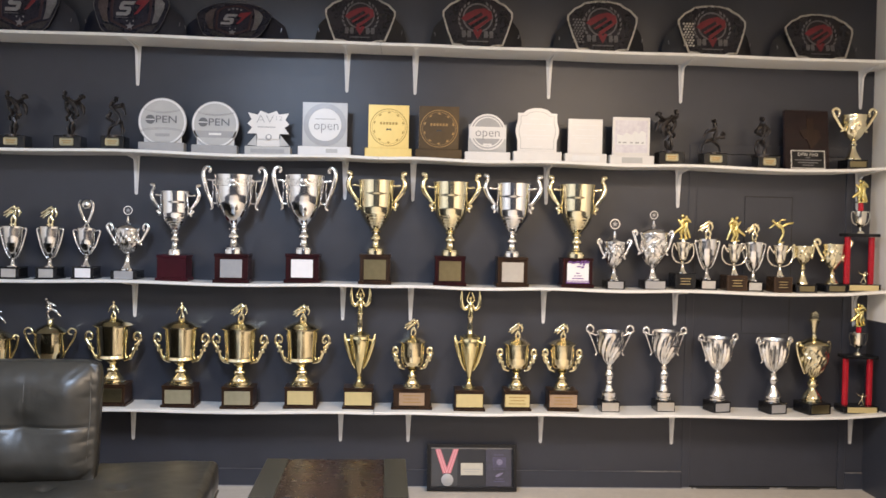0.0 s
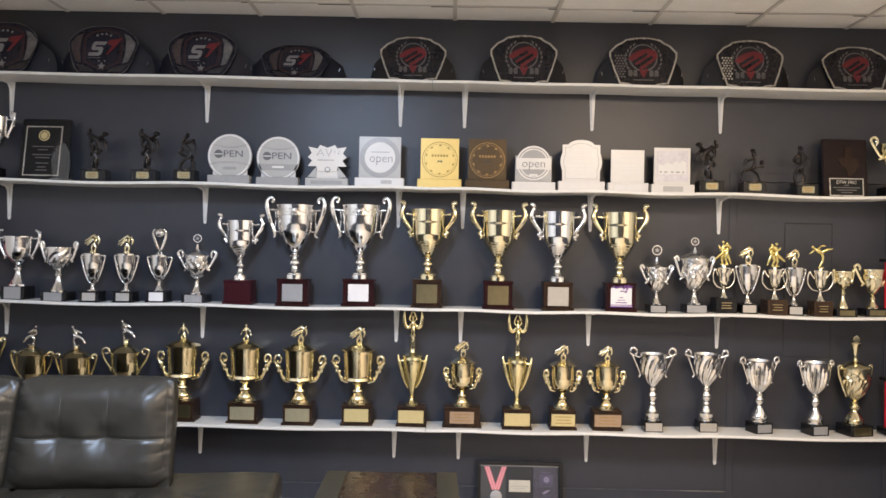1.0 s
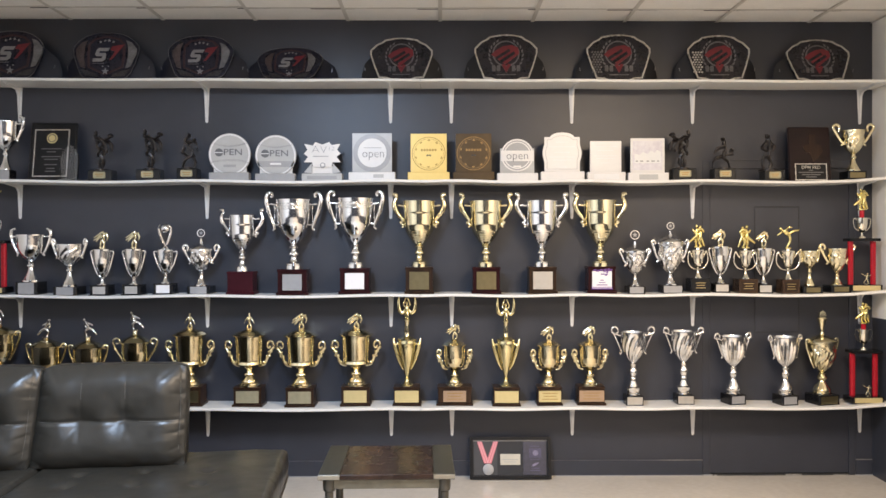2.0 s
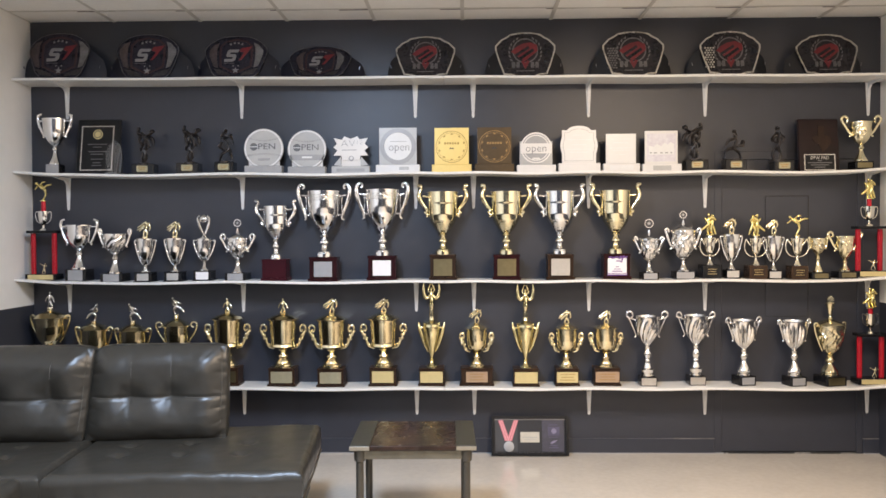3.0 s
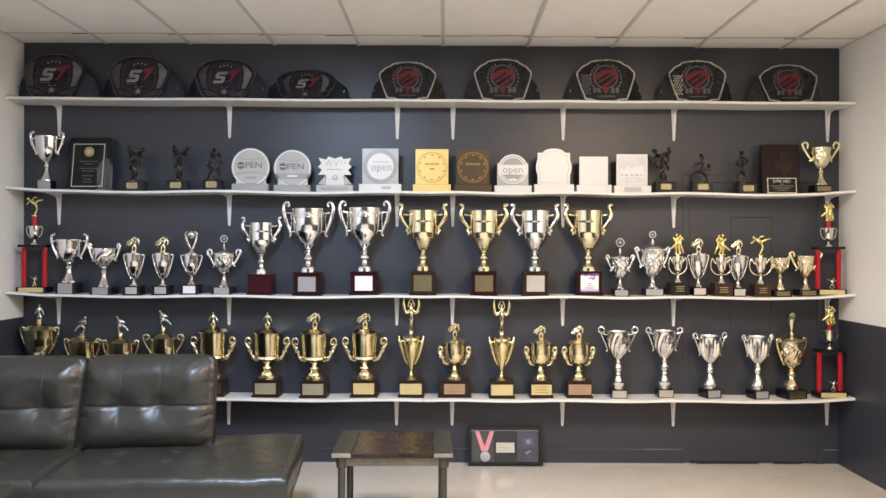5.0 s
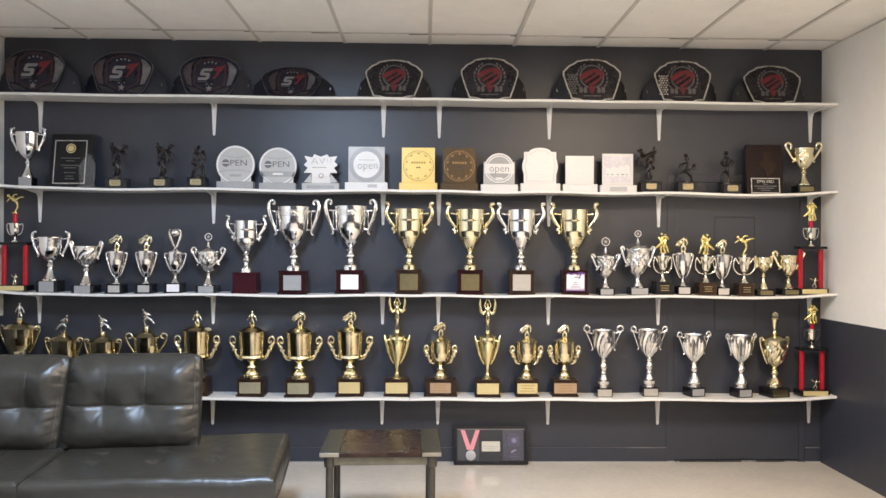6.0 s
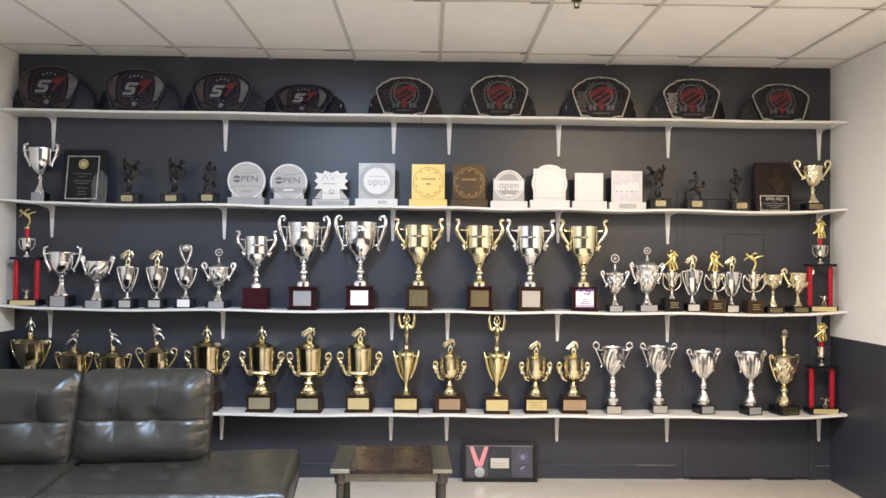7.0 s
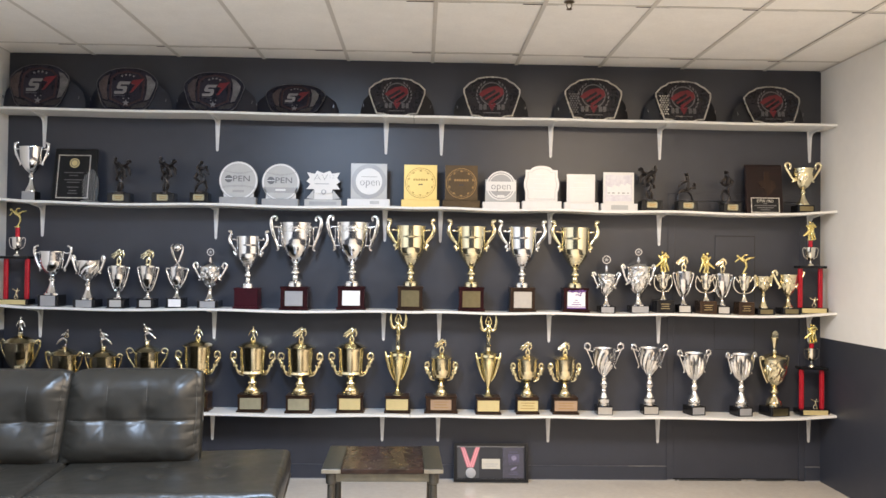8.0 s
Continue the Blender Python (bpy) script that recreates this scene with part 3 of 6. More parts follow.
def figure(kind, h, stout=0.86):
    """A small cast statuette as one plain mesh, standing on z = 0."""
    if kind in CAST:
        return cast_group(kind, h, stout * 1.12)
    S, B = h, stout * h
    shapes = {
        "stand": dict(hip=(0, 0.45), neck=(0.0, 0.80), head=(0.0, 0.92), a1=[(0.20, 0.62), (0.30, 0.40)], a2=[(-0.20, 0.62), (-0.30, 0.42)], l1=[(0.12, 0.22), (0.14, 0.0)], l2=[(-0.12, 0.22), (-0.15, 0.0)]),
        "kick": dict(hip=(0.04, 0.62), neck=(-0.22, 0.80), head=(-0.36, 0.90), a1=[(-0.02, 0.94), (0.14, 0.96)], a2=[(-0.36, 0.68), (-0.46, 0.60)], l1=[(0.24, 0.78), (0.48, 0.82)], l2=[(0.12, 0.34), (-0.04, 0.0)]),
        "swing": dict(hip=(0.04, 0.44), neck=(0.10, 0.78), head=(0.14, 0.92), a1=[(0.26, 0.70), (0.40, 0.80)], a2=[(-0.12, 0.76), (-0.36, 0.92)], l1=[(0.14, 0.22), (0.20, 0.0)], l2=[(-0.10, 0.22), (-0.18, 0.0)]),
        "wings": dict(hip=(0, 0.34), neck=(0, 0.58), head=(0, 0.70), a1=[(0.14, 0.66), (0.04, 0.92)], a2=[(-0.14, 0.66), (-0.04, 0.92)], l1=[(0.04, 0.18), (0.05, 0.0)], l2=[(-0.04, 0.18), (-0.05, 0.0)]),
    }
    d = shapes[kind]
    P = lambda p, y=0.0: (p[0] * S, y * S, p[1] * S)
    bm = tube([P(d["hip"]), P(((d["hip"][0] + d["neck"][0]) / 2, (d["hip"][1] + d["neck"][1]) / 2)), P(d["neck"])], [0.085 * B, 0.10 * B, 0.06 * B], 8)
    ball(d["head"][0] * S, 0, d["head"][1] * S, 0.074 * S, bm)
    tube([P(d["neck"]), P(d["head"])], [0.045 * B, 0.035 * B], 6, bm, 2)
    for key, y in (("a1", -0.05), ("a2", 0.04)):
        sh = (d["neck"][0] + (0.07 if key == "a1" else -0.07), d["neck"][1] - 0.04)
        tube([P(sh), P(d[key][0], y), P(d[key][1], y * 2)], [0.050 * B, 0.042 * B, 0.030 * B], 6, bm)
        ball(d[key][1][0] * S, y * 2 * S, d[key][1][1] * S, 0.038 * S, bm, sub=1)
    for key, y in (("l1", -0.06), ("l2", 0.05)):
        tube([P((d["hip"][0], d["hip"][1] + 0.02)), P(d[key][0], y), P(d[key][1], y)], [0.075 * B, 0.058 * B, 0.036 * B], 6, bm)
        ball(d[key][1][0] * S, (y - 0.04) * S, d[key][1][1] * S + 0.02 * S, 0.04 * S, bm, sy=1.7, sz=0.7, sub=1)
    if kind == "wings":
        for s in (-1, 1):
            tube([(s * p * S, 0.03 * S, q * S) for p, q in ((0.05, 0.46), (0.18, 0.28), (0.32, 0.40), (0.36, 0.70), (0.34, 1.0))], [0.045 * S, 0.070 * S, 0.075 * S, 0.055 * S, 0.012 * S], 8, bm, 4, 0.5)
    else:
        lathe([(0.16 * S, -0.05 * S), (0.16 * S, 0.0), (0.10 * S, 0.012 * S)], 12, bm)
    return bm


def plinth(t, w, d, h, mat, plate=None, plate_label="", plate_w=0.72, plate_h=0.66, moulded=True, bars=0, rise=0.0, bar_mat=None):
    """A trophy's block, with or without a moulded foot and top, and the plate on its front."""
    if moulded:
        bm = box(-w / 2, w / 2, -d / 2, d / 2, 0, h * 0.12, 0.002)
        box(-w * 0.45, w * 0.45, -d * 0.45, d * 0.45, h * 0.12, h * 0.90, 0.002, bm)
        box(-w * 0.47, w * 0.47, -d * 0.47, d * 0.47, h * 0.90, h, 0.002, bm)
        face = -d * 0.45
    else:
        bm = box(-w / 2, w / 2, -d / 2, d / 2, 0, h, 0.003)
        face = -d / 2
    block = part("plinth", bm, mat, t)
    if plate:
        pw, ph = w * plate_w / 2, h * plate_h
        z0 = (h - ph) / 2 + rise
        p = part("plate", box(-pw, pw, face - 0.002, face - 0.0002, z0, z0 + ph, 0.0008), plate, block, plate_label or "engraved metal name plate")
        for i in range(bars):
            zb = z0 + ph * (0.78 - 0.26 * i)
            part("text_bar", box(-pw * (0.7 - 0.12 * (i % 2)), pw * (0.7 - 0.12 * (i % 2)), face - 0.0026, face - 0.0021, zb - ph * 0.028, zb + ph * 0.028), bar_mat or M_GOLD_LINE, block)


STEM = [(1, 0), (1, 0.16), (0.92, 0.19), (0.92, 0.22), (0.70, 0.26), (0.50, 0.33), (0.38, 0.46), (0.40, 0.52), (0.60, 0.57), (0.64, 0.63), (0.58, 0.69), (0.38, 0.75), (0.34, 0.82), (0.58, 0.87), (0.60, 0.92), (0.38, 0.97), (0.36, 1.0)]
DRUM_STEM = [(1, 0), (1.02, 0.02), (1.02, 0.06), (0.94, 0.08), (0.94, 0.19), (1.0, 0.21), (1.0, 0.25), (0.72, 0.28), (0.64, 0.34), (0.48, 0.44), (0.44, 0.50), (0.50, 0.54), (0.42, 0.58), (0.46, 0.63), (0.62, 0.69), (0.66, 0.75), (0.60, 0.81), (0.42, 0.86), (0.40, 0.90), (0.46, 0.95), (0.50, 1.0)]
BELL_DRUM = [(1, 0), (1.02, 0.03), (1.02, 0.10), (0.95, 0.12), (0.95, 0.18), (1.0, 0.20), (0.96, 0.24), (0.80, 0.34), (0.56, 0.46), (0.40, 0.56), (0.36, 0.62), (0.44, 0.68), (0.58, 0.74), (0.60, 0.80), (0.44, 0.87), (0.36, 0.92), (0.44, 0.96), (0.50, 1.0)]
PLAIN_STEM = [(1, 0), (1, 0.09), (0.88, 0.14), (0.80, 0.20), (0.60, 0.34), (0.42, 0.50), (0.33, 0.64), (0.30, 0.75), (0.46, 0.80), (0.48, 0.87), (0.32, 0.93), (0.36, 1.0)]
BELL = [(1, 0), (1, 0.06), (0.90, 0.09), (0.88, 0.16), (0.74, 0.22), (0.72, 0.29), (0.52, 0.42), (0.42, 0.51), (0.50, 0.56), (0.54, 0.62), (0.50, 0.68), (0.32, 0.73), (0.27, 0.80), (0.32, 0.87), (0.55, 0.95), (0.62, 1.0)]


def handle_path(style, s, rim, span, rim_z, bowl_z, top):
    """The line of a cup's handle on side s (-1 or 1), and its thickness along the way."""
    hb = rim_z - bowl_z
    span -= 0.007
    top -= 0.005
    w = span - rim
    if style == "curl":
        k = rim / 0.116
        pts = [(x * k, rim_z + z * k) for x, z in ((0.136, -0.196), (0.124, -0.186), (0.128, -0.160), (0.146, -0.112), (0.164, -0.060), (0.175, -0.012), (0.174, 0.022), (0.160, 0.043), (0.143, 0.042), (0.136, 0.026), (0.146, 0.016))]
        rad = [r * k for r in (0.005, 0.010, 0.011, 0.012, 0.0155, 0.0165, 0.0140, 0.0115, 0.0100, 0.0090, 0.0100)]
    elif style == "ess":
        k = rim / 0.104
        pts = [(x * k, rim_z + z * k) for x, z in ((0.112, -0.170), (0.104, -0.156), (0.115, -0.142), (0.106, -0.124), (0.124, -0.098), (0.148, -0.064), (0.161, -0.030), (0.157, 0.0), (0.147, 0.022), (0.152, 0.040), (0.172, 0.044))]
        rad = [r * k for r in (0.006, 0.0105, 0.0105, 0.0105, 0.0135, 0.0160, 0.0165, 0.0140, 0.0115, 0.0160, 0.0105)]
    elif style == "leaf":
        k = rim / 0.084
        pts = [(x * k, rim_z + z * k) for x, z in ((0.084, -0.128), (0.075, -0.116), (0.086, -0.096), (0.106, -0.052), (0.118, -0.008), (0.116, 0.022), (0.101, 0.036))]
        rad = [r * k for r in (0.005, 0.0085, 0.0085, 0.0100, 0.0105, 0.0095, 0.0070)]
    elif style == "ear":
        pts = [(rim + w * 0.20, rim_z - 0.62 * hb), (rim * 0.92, rim_z - 0.54 * hb), (rim + w * 0.22, rim_z - 0.40 * hb), (rim + w * 0.62, rim_z - 0.14 * hb), (span * 0.975, rim_z + 0.25 * (top - rim_z)), (span * 0.98, top - 0.010), (rim + w * 0.62, top), (rim + w * 0.34, top - 0.016), (rim + w * 0.40, rim_z - 0.04 * hb)]
        rad = [0.004, 0.007, 0.006, 0.0068, 0.0072, 0.0065, 0.0065, 0.006, 0.0045]
    elif style == "vee":
        pts = [(rim * 0.26, bowl_z + 0.02 * hb), (rim * 0.55, bowl_z + 0.14 * hb), (span * 0.70, bowl_z + 0.42 * hb), (span * 0.90, rim_z - 0.28 * hb), (span * 0.995, top - 0.012), (span * 0.93, top), (rim * 0.98, top - 0.004)]
        rad = [0.003, 0.0042, 0.0045, 0.0045, 0.0045, 0.0042, 0.0035]
    elif style == "loop":
        pts = [(rim * 0.30, bowl_z - 0.10 * hb), (span * 0.58, bowl_z - 0.02 * hb), (span * 0.93, bowl_z + 0.26 * hb), (span * 0.98, bowl_z + 0.62 * hb), (span * 0.84, rim_z - 0.06 * hb), (span * 0.66, rim_z - 0.24 * hb), (rim * 0.82, rim_z - 0.42 * hb)]
        rad = [0.003, 0.0038, 0.004, 0.004, 0.0042, 0.0042, 0.0035]
    elif style == "scroll":
        z = lambda q: rim_z - q * hb
        pts = [(rim * 0.60, z(1.0)), (rim * 0.92, z(0.95)), (rim + w * 0.12, z(0.86)), (rim + w * 0.40, z(0.66)), (rim + w * 0.62, z(0.53)), (rim + w * 0.95, z(0.40)), (span, z(0.30)), (rim + w * 0.86, z(0.20)), (rim + w * 0.54, z(0.19)), (rim + w * 0.30, z(0.28)), (rim + w * 0.36, z(0.39)), (rim + w * 0.58, z(0.40)), (rim + w * 0.64, z(0.32))]
        rad = [0.004, 0.0055, 0.0085, 0.007, 0.009, 0.0065, 0.0062, 0.0062, 0.006, 0.006, 0.0055, 0.005, 0.006]
    elif style == "ram":
        r = min(0.46 * w, 0.022)
        cx, cz = span - r, rim_z + 0.004
        pts = [(rim * 0.66, rim_z - 0.84 * hb), (rim * 0.86, rim_z - 0.66 * hb), (rim + w * 0.20, rim_z - 0.44 * hb), (rim + w * 0.72, rim_z - 0.22 * hb)] + [(cx + q * math.cos(a), cz + q * math.sin(a)) for a, q in ((-0.1, r), (0.9, r), (1.9, r), (2.9, 0.95 * r), (3.9, 0.75 * r), (5.0, 0.5 * r))]
        rad = [0.005, 0.0065, 0.0058, 0.0062, 0.0062, 0.0062, 0.006, 0.0055, 0.005, 0.0055]
    elif style == "hook":
        pts = [(rim * 1.00, rim_z - 0.68 * hb), (rim * 0.93, rim_z - 0.62 * hb), (rim + w * 0.08, rim_z - 0.47 * hb), (rim + w * 0.40, rim_z - 0.26 * hb), (rim + w * 0.76, rim_z - 0.04 * hb), (span * 0.985, top - 0.15 * hb), (rim + w * 0.86, top - 0.03 * hb), (rim + w * 0.56, top), (rim + w * 0.30, top - 0.07 * hb), (rim + w * 0.28, top - 0.17 * hb), (rim + w * 0.46, top - 0.19 * hb)]
        rad = [0.004, 0.0055, 0.0048, 0.0048, 0.0052, 0.0062, 0.0062, 0.006, 0.0055, 0.005, 0.0062]
    else:
        pts = [(span * 0.26, rim_z - 0.80 * hb), (span * 0.48, rim_z - 0.64 * hb), (span * 0.70, rim_z - 0.38 * hb), (span * 0.88, rim_z - 0.14 * hb), (span * 0.97, top)]
        rad = [0.003, 0.009, 0.0135, 0.0125, 0.004]
    k = {"scroll": 1.25, "ram": 1.1, "hook": 1.15, "ear": 1.45, "vee": 1.3, "loop": 1.25}.get(style, 1.0)
    return [(s * x, 0, z) for x, z in pts], [r * k for r in rad]


BOWLS = {
    "goblet": [(0, 0.15), (0.05, 0.28), (0.12, 0.45), (0.20, 0.60), (0.32, 0.75), (0.45, 0.86), (0.6, 0.92), (0.8, 0.96), (1, 1)],
    "vee": [(0, 0.14), (0.05, 0.20), (0.1, 0.30), (0.2, 0.50), (0.35, 0.70), (0.5, 0.83), (0.7, 0.93), (1, 1)],
    "tulip": [(0, 0.15), (0.06, 0.24), (0.15, 0.42), (0.28, 0.64), (0.42, 0.80), (0.58, 0.91), (0.75, 0.95), (1, 1)],
    "beaker": [(0, 0.24), (0.08, 0.46), (0.25, 0.70), (0.5, 0.82), (0.75, 0.88), (0.9, 0.96), (1, 1.04)],
    "slim": [(0, 0.16), (0.2, 0.38), (0.4, 0.60), (0.6, 0.80), (0.8, 0.96), (0.9, 1.0), (1, 0.94)],
    "urn": [(0, 0.34), (0.05, 0.74), (0.10, 0.90), (0.15, 0.84), (0.2, 0.83), (0.9, 0.93), (1, 0.95)],
    "barrel": [(0, 0.26), (0.06, 0.52), (0.15, 0.74), (0.28, 0.87), (0.5, 0.93), (0.8, 0.96), (1, 0.97)],
    "banded": [(0, 0.28), (0.06, 0.42), (0.14, 0.58), (0.24, 0.75), (0.33, 0.86), (0.45, 0.92), (0.7, 0.95), (0.75, 0.97), (1, 0.99)],
    "round": [(0, 0.22), (0.1, 0.50), (0.25, 0.74), (0.45, 0.90), (0.7, 0.97), (1, 0.98)],
}


def bowl_profile(rim, rim_z, bowl_z, shape, mark=1):
    """The outside of a bowl from its foot to its rim, then back down inside."""
    table = BOWLS[shape]
    out = []
    steps = 72 if shape == "banded" else 32
    for i in range(steps + 1):
        u = i / steps
        k = max(q for q in range(len(table)) if table[q][0] <= u + 1e-6)
        a, b = table[k], table[min(k + 1, len(table) - 1)]
        r = a[1] + (b[1] - a[1]) * ((u - a[0]) / (b[0] - a[0]) if b[0] > a[0] else 0)
        if shape == "banded" and 0.05 < u < 0.36:
            r += 0.016 * max(0, math.sin(2 * math.pi * u / 0.058))
        m = mark * max(0, min(1, 6 * u, 5 * (0.92 - u)))
        out.append((rim * r, bowl_z + (rim_z - bowl_z) * u, m))
    top = rim * (1.03 if shape != "goblet" else 1.02)
    out += [(top, rim_z - 0.004), (top, rim_z + 0.001), (rim * 0.93, rim_z + 0.001), (rim * 0.86, rim_z - 0.03), (rim * 0.55, rim_z - 0.5 * (rim_z - bowl_z))]
    return out


def cup(name, label, x, n, top, span, rim, rim_z, bowl_z, base, metal, base_mat, plate, handle="ear", shape="goblet", handle_top=None, handle_metal=None, lid=None, fig=None, fig_h=0.0, fig_mat=None, fig_flip=1, flutes=0, swirl=0.0, depth=0.05, y=-0.145, turn=0.0, group="", bars=0, moulded=True, plate_w=0.72, plate_h=0.66, stem=STEM, plate_label="", foot=None, rise=0.0, category="trophy"):
    """A trophy cup on its block. Heights count from the shelf; span and rim are half-widths; base is (width, height)."""
    z = shelf_z(n, x)
    H = top - z
    y = -0.128 if n == 4 else y
    t = root(name, x, y, z, label, category, group, turn)
    bw, bh = base
    plinth(t, bw, min(bw, 0.15), bh, base_mat, plate, plate_label, plate_w, plate_h, moulded, bars, rise, M_PLATE_GOLD if base_mat in (M_BLACK, M_BROWN_BASE) else None)
    fr = foot or min(bw * 0.42, rim * 0.62)
    part("stem", lathe([(r * fr, bh + q * (bowl_z - bh)) for r, q in stem], 24), metal, t, smooth=40)
    seg = max(28, flutes * (6 if flutes > 12 else 12))
    relief = {M_CHROME: M_EMBOSS_SILVER, M_SILVER: M_EMBOSS_SILVER, M_PALE_GOLD: M_EMBOSS_GOLD}.get(metal, metal) if flutes in (6, 7, 9, 12) else metal
    part("bowl", lathe(bowl_profile(rim, rim_z, bowl_z, shape), seg, None, flutes, depth, swirl), relief, t, smooth=50)
    if handle == "curl" and not flutes:
        hb = rim_z - bowl_z
        part("engraved_band", lathe([(rim * 0.960, rim_z - 0.22 * hb), (rim * 0.984, rim_z - 0.215 * hb), (rim * 0.992, rim_z - 0.08 * hb), (rim * 0.975, rim_z - 0.075 * hb)], 32), M_EMBOSS_SILVER, t, "engraved band below the rim", smooth=40)
    htop = handle_top if handle_top else (H if not (lid or fig) else rim_z)
    for s in (-1, 1):
        pts, rad = handle_path(handle, s, rim, span, rim_z, bowl_z, htop)
        bm = tube(pts, rad, 8, None, 5, 1.15)
        if handle == "scroll":
            for k, off, q in ((2, -0.010, 0.0105), (3, 0.012, 0.0100), (3, -0.011, 0.0090), (4, -0.010, 0.0095), (4, 0.012, 0.0080), (5, 0.006, 0.0080), (8, 0.004, 0.0075)):
                ball(pts[k][0] + s * off, 0, pts[k][2] + 0.2 * off, q, bm, sub=1, sx=0.8, sy=0.7, sz=1.4)
        elif handle == "hook":
            tube([(s * rim * 0.97, 0, rim_z - 0.12 * (rim_z - bowl_z)), pts[4]], [0.0045, 0.005], 6, bm, 2)
            ball(pts[0][0], 0, pts[0][2], 0.0075, bm, sub=1)
        elif handle == "leaf":
            for k, off, q in ((1, 0.006, 0.009), (3, 0.009, 0.009), (4, -0.010, 0.009), (5, 0.007, 0.008), (6, -0.004, 0.009)):
                ball(pts[k][0] + s * off, 0, pts[k][2] + 0.4 * off, q, bm, sub=1, sx=0.8, sy=0.7, sz=1.3)
            tube([(s * rim * 0.96, 0, rim_z - 0.012), pts[4]], [0.005, 0.006], 6, bm, 2)
            tube([(s * rim * 0.68, 0, rim_z - 0.62 * (rim_z - bowl_z)), pts[1]], [0.005, 0.006], 6, bm, 2)
        elif handle in ("curl", "ess"):
            ball(pts[1][0], 0, pts[1][2], 0.010, bm, sub=1)
            ball(pts[2][0] + s * 0.006, 0, pts[2][2] + 0.004, 0.0085, bm, sub=1, sz=1.5)
            tie = rim_z - 0.11 * (rim_z - bowl_z)
            tube([(s * rim * 0.96, 0, tie), (s * rim * 1.32, 0, tie + 0.004)], [0.006, 0.007], 6, bm, 2)
            ball(s * rim * 1.20, 0, tie + 0.003, 0.0095, bm, sub=1)
            if handle == "curl":
                tube([(s * rim * 1.07, 0, tie - 0.004), (s * rim * 1.04, 0, tie - 0.06), (s * rim * 1.09, 0, tie - 0.135)], [0.0035, 0.0045, 0.0035], 6, bm)
            low = rim_z - 0.56 * (rim_z - bowl_z)
            tube([(s * rim * 0.76, 0, low), (pts[2][0], 0, pts[2][2])], [0.0045, 0.006], 6, bm, 2)
        elif handle == "wing":
            tube([(s * rim * 0.90, 0, rim_z - 0.10 * (rim_z - bowl_z)), pts[3]], [0.007, 0.008], 6, bm, 2)
            tube([(s * rim * 0.55, 0, rim_z - 0.72 * (rim_z - bowl_z)), pts[1]], [0.005, 0.006], 6, bm, 2)
        part("handle", bm, handle_metal or metal, t, smooth=60)
    zc = rim_z
    if shape == "banded":
        hb = rim_z - bowl_z
        part("rim_band", lathe([(rim * 0.93, rim_z - 0.26 * hb), (rim * 0.965, rim_z - 0.25 * hb), (rim * 0.965, rim_z - 0.235 * hb), (rim * 0.925, rim_z - 0.22 * hb)], 28), metal, t, smooth=40)
        for k in range(6):
            a = math.pi * (k + 0.5) / 3
            b = part("strap", box(-0.006, 0.006, -0.004, 0.004, rim_z - 0.25 * hb, rim_z - 0.01, 0.0015), metal, t)
            b.location = (rim * 0.94 * math.cos(a), rim * 0.94 * math.sin(a), 0)
            b.rotation_euler = (0, 0, a + math.pi / 2)
            c = part("cut_out", box(-rim * 0.26, rim * 0.26, -0.0015, 0.0015, rim_z - 0.19 * hb, rim_z - 0.09 * hb, 0.001), M_DARK_NICKEL, t, "dark slot in the rim band")
            a += math.pi / 6
            c.location = (rim * 0.925 * math.cos(a), rim * 0.925 * math.sin(a), 0)
            c.rotation_euler = (0, 0, a + math.pi / 2)
    if lid:
        lh = lid
        brim = 1.13 if shape in ("urn", "barrel", "round") else 1.05
        part("lid", lathe([(rim * 1.02, zc + 0.0015), (rim * brim, zc + 0.002), (rim * brim, zc + 0.006), (rim * 1.0, zc + lh * 0.2), (rim * 0.80, zc + lh * 0.42), (rim * 0.45, zc + lh * 0.66), (rim * 0.20, zc + lh * 0.80), (rim * 0.16, zc + lh * 0.92), (rim * 0.22, zc + lh)], 28), metal, t, smooth=40)
        zc += lh
    if fig == "disc":
        r = (H - zc) * 0.31
        bm = tube([(0, 0, zc), (0, 0, zc + (H - zc) * 0.26)], [r * 0.34, r * 0.22], 8, None, 2)
        band(circle(0, H - r, r, 20), circle(0, H - r, r * 0.84, 20), -0.006, 0.006, bm)
        f = part("finial", bm, metal, t, "round medallion finial")
        part("medallion", slab(circle(0, H - r, r * 0.84, 20), -0.004, 0.004), M_MEDALLION, f, "dark medallion centre")
        part("medallion_star", slab([(math.sin(math.pi * k / 5) * r * (0.55 if k % 2 == 0 else 0.24), H - r + math.cos(math.pi * k / 5) * r * (0.55 if k % 2 == 0 else 0.24)) for k in range(10)], -0.0055, -0.0042), M_PLATE_GREY, f, "small star on the medallion")
    elif fig == "spire":
        bm = lathe([(rim * 0.16, zc), (rim * 0.12, zc + (H - zc) * 0.08), (rim * 0.20, zc + (H - zc) * 0.30), (rim * 0.29, zc + (H - zc) * 0.52), (rim * 0.40, zc + (H - zc) * 0.66), (rim * 0.36, zc + (H - zc) * 0.68)], 16)
        slab([(0, H)] + circle(0, zc + (H - zc) * 0.80, (H - zc) * 0.175, 20)[6:] + circle(0, zc + (H - zc) * 0.80, (H - zc) * 0.175, 20)[:5], -0.008, 0.008, bm)
        part("finial", bm, metal, t, "flared spire finial with medallion", smooth=40)
    elif fig == "grip":
        bm = ball(0, 0, H - 0.036, 0.032)
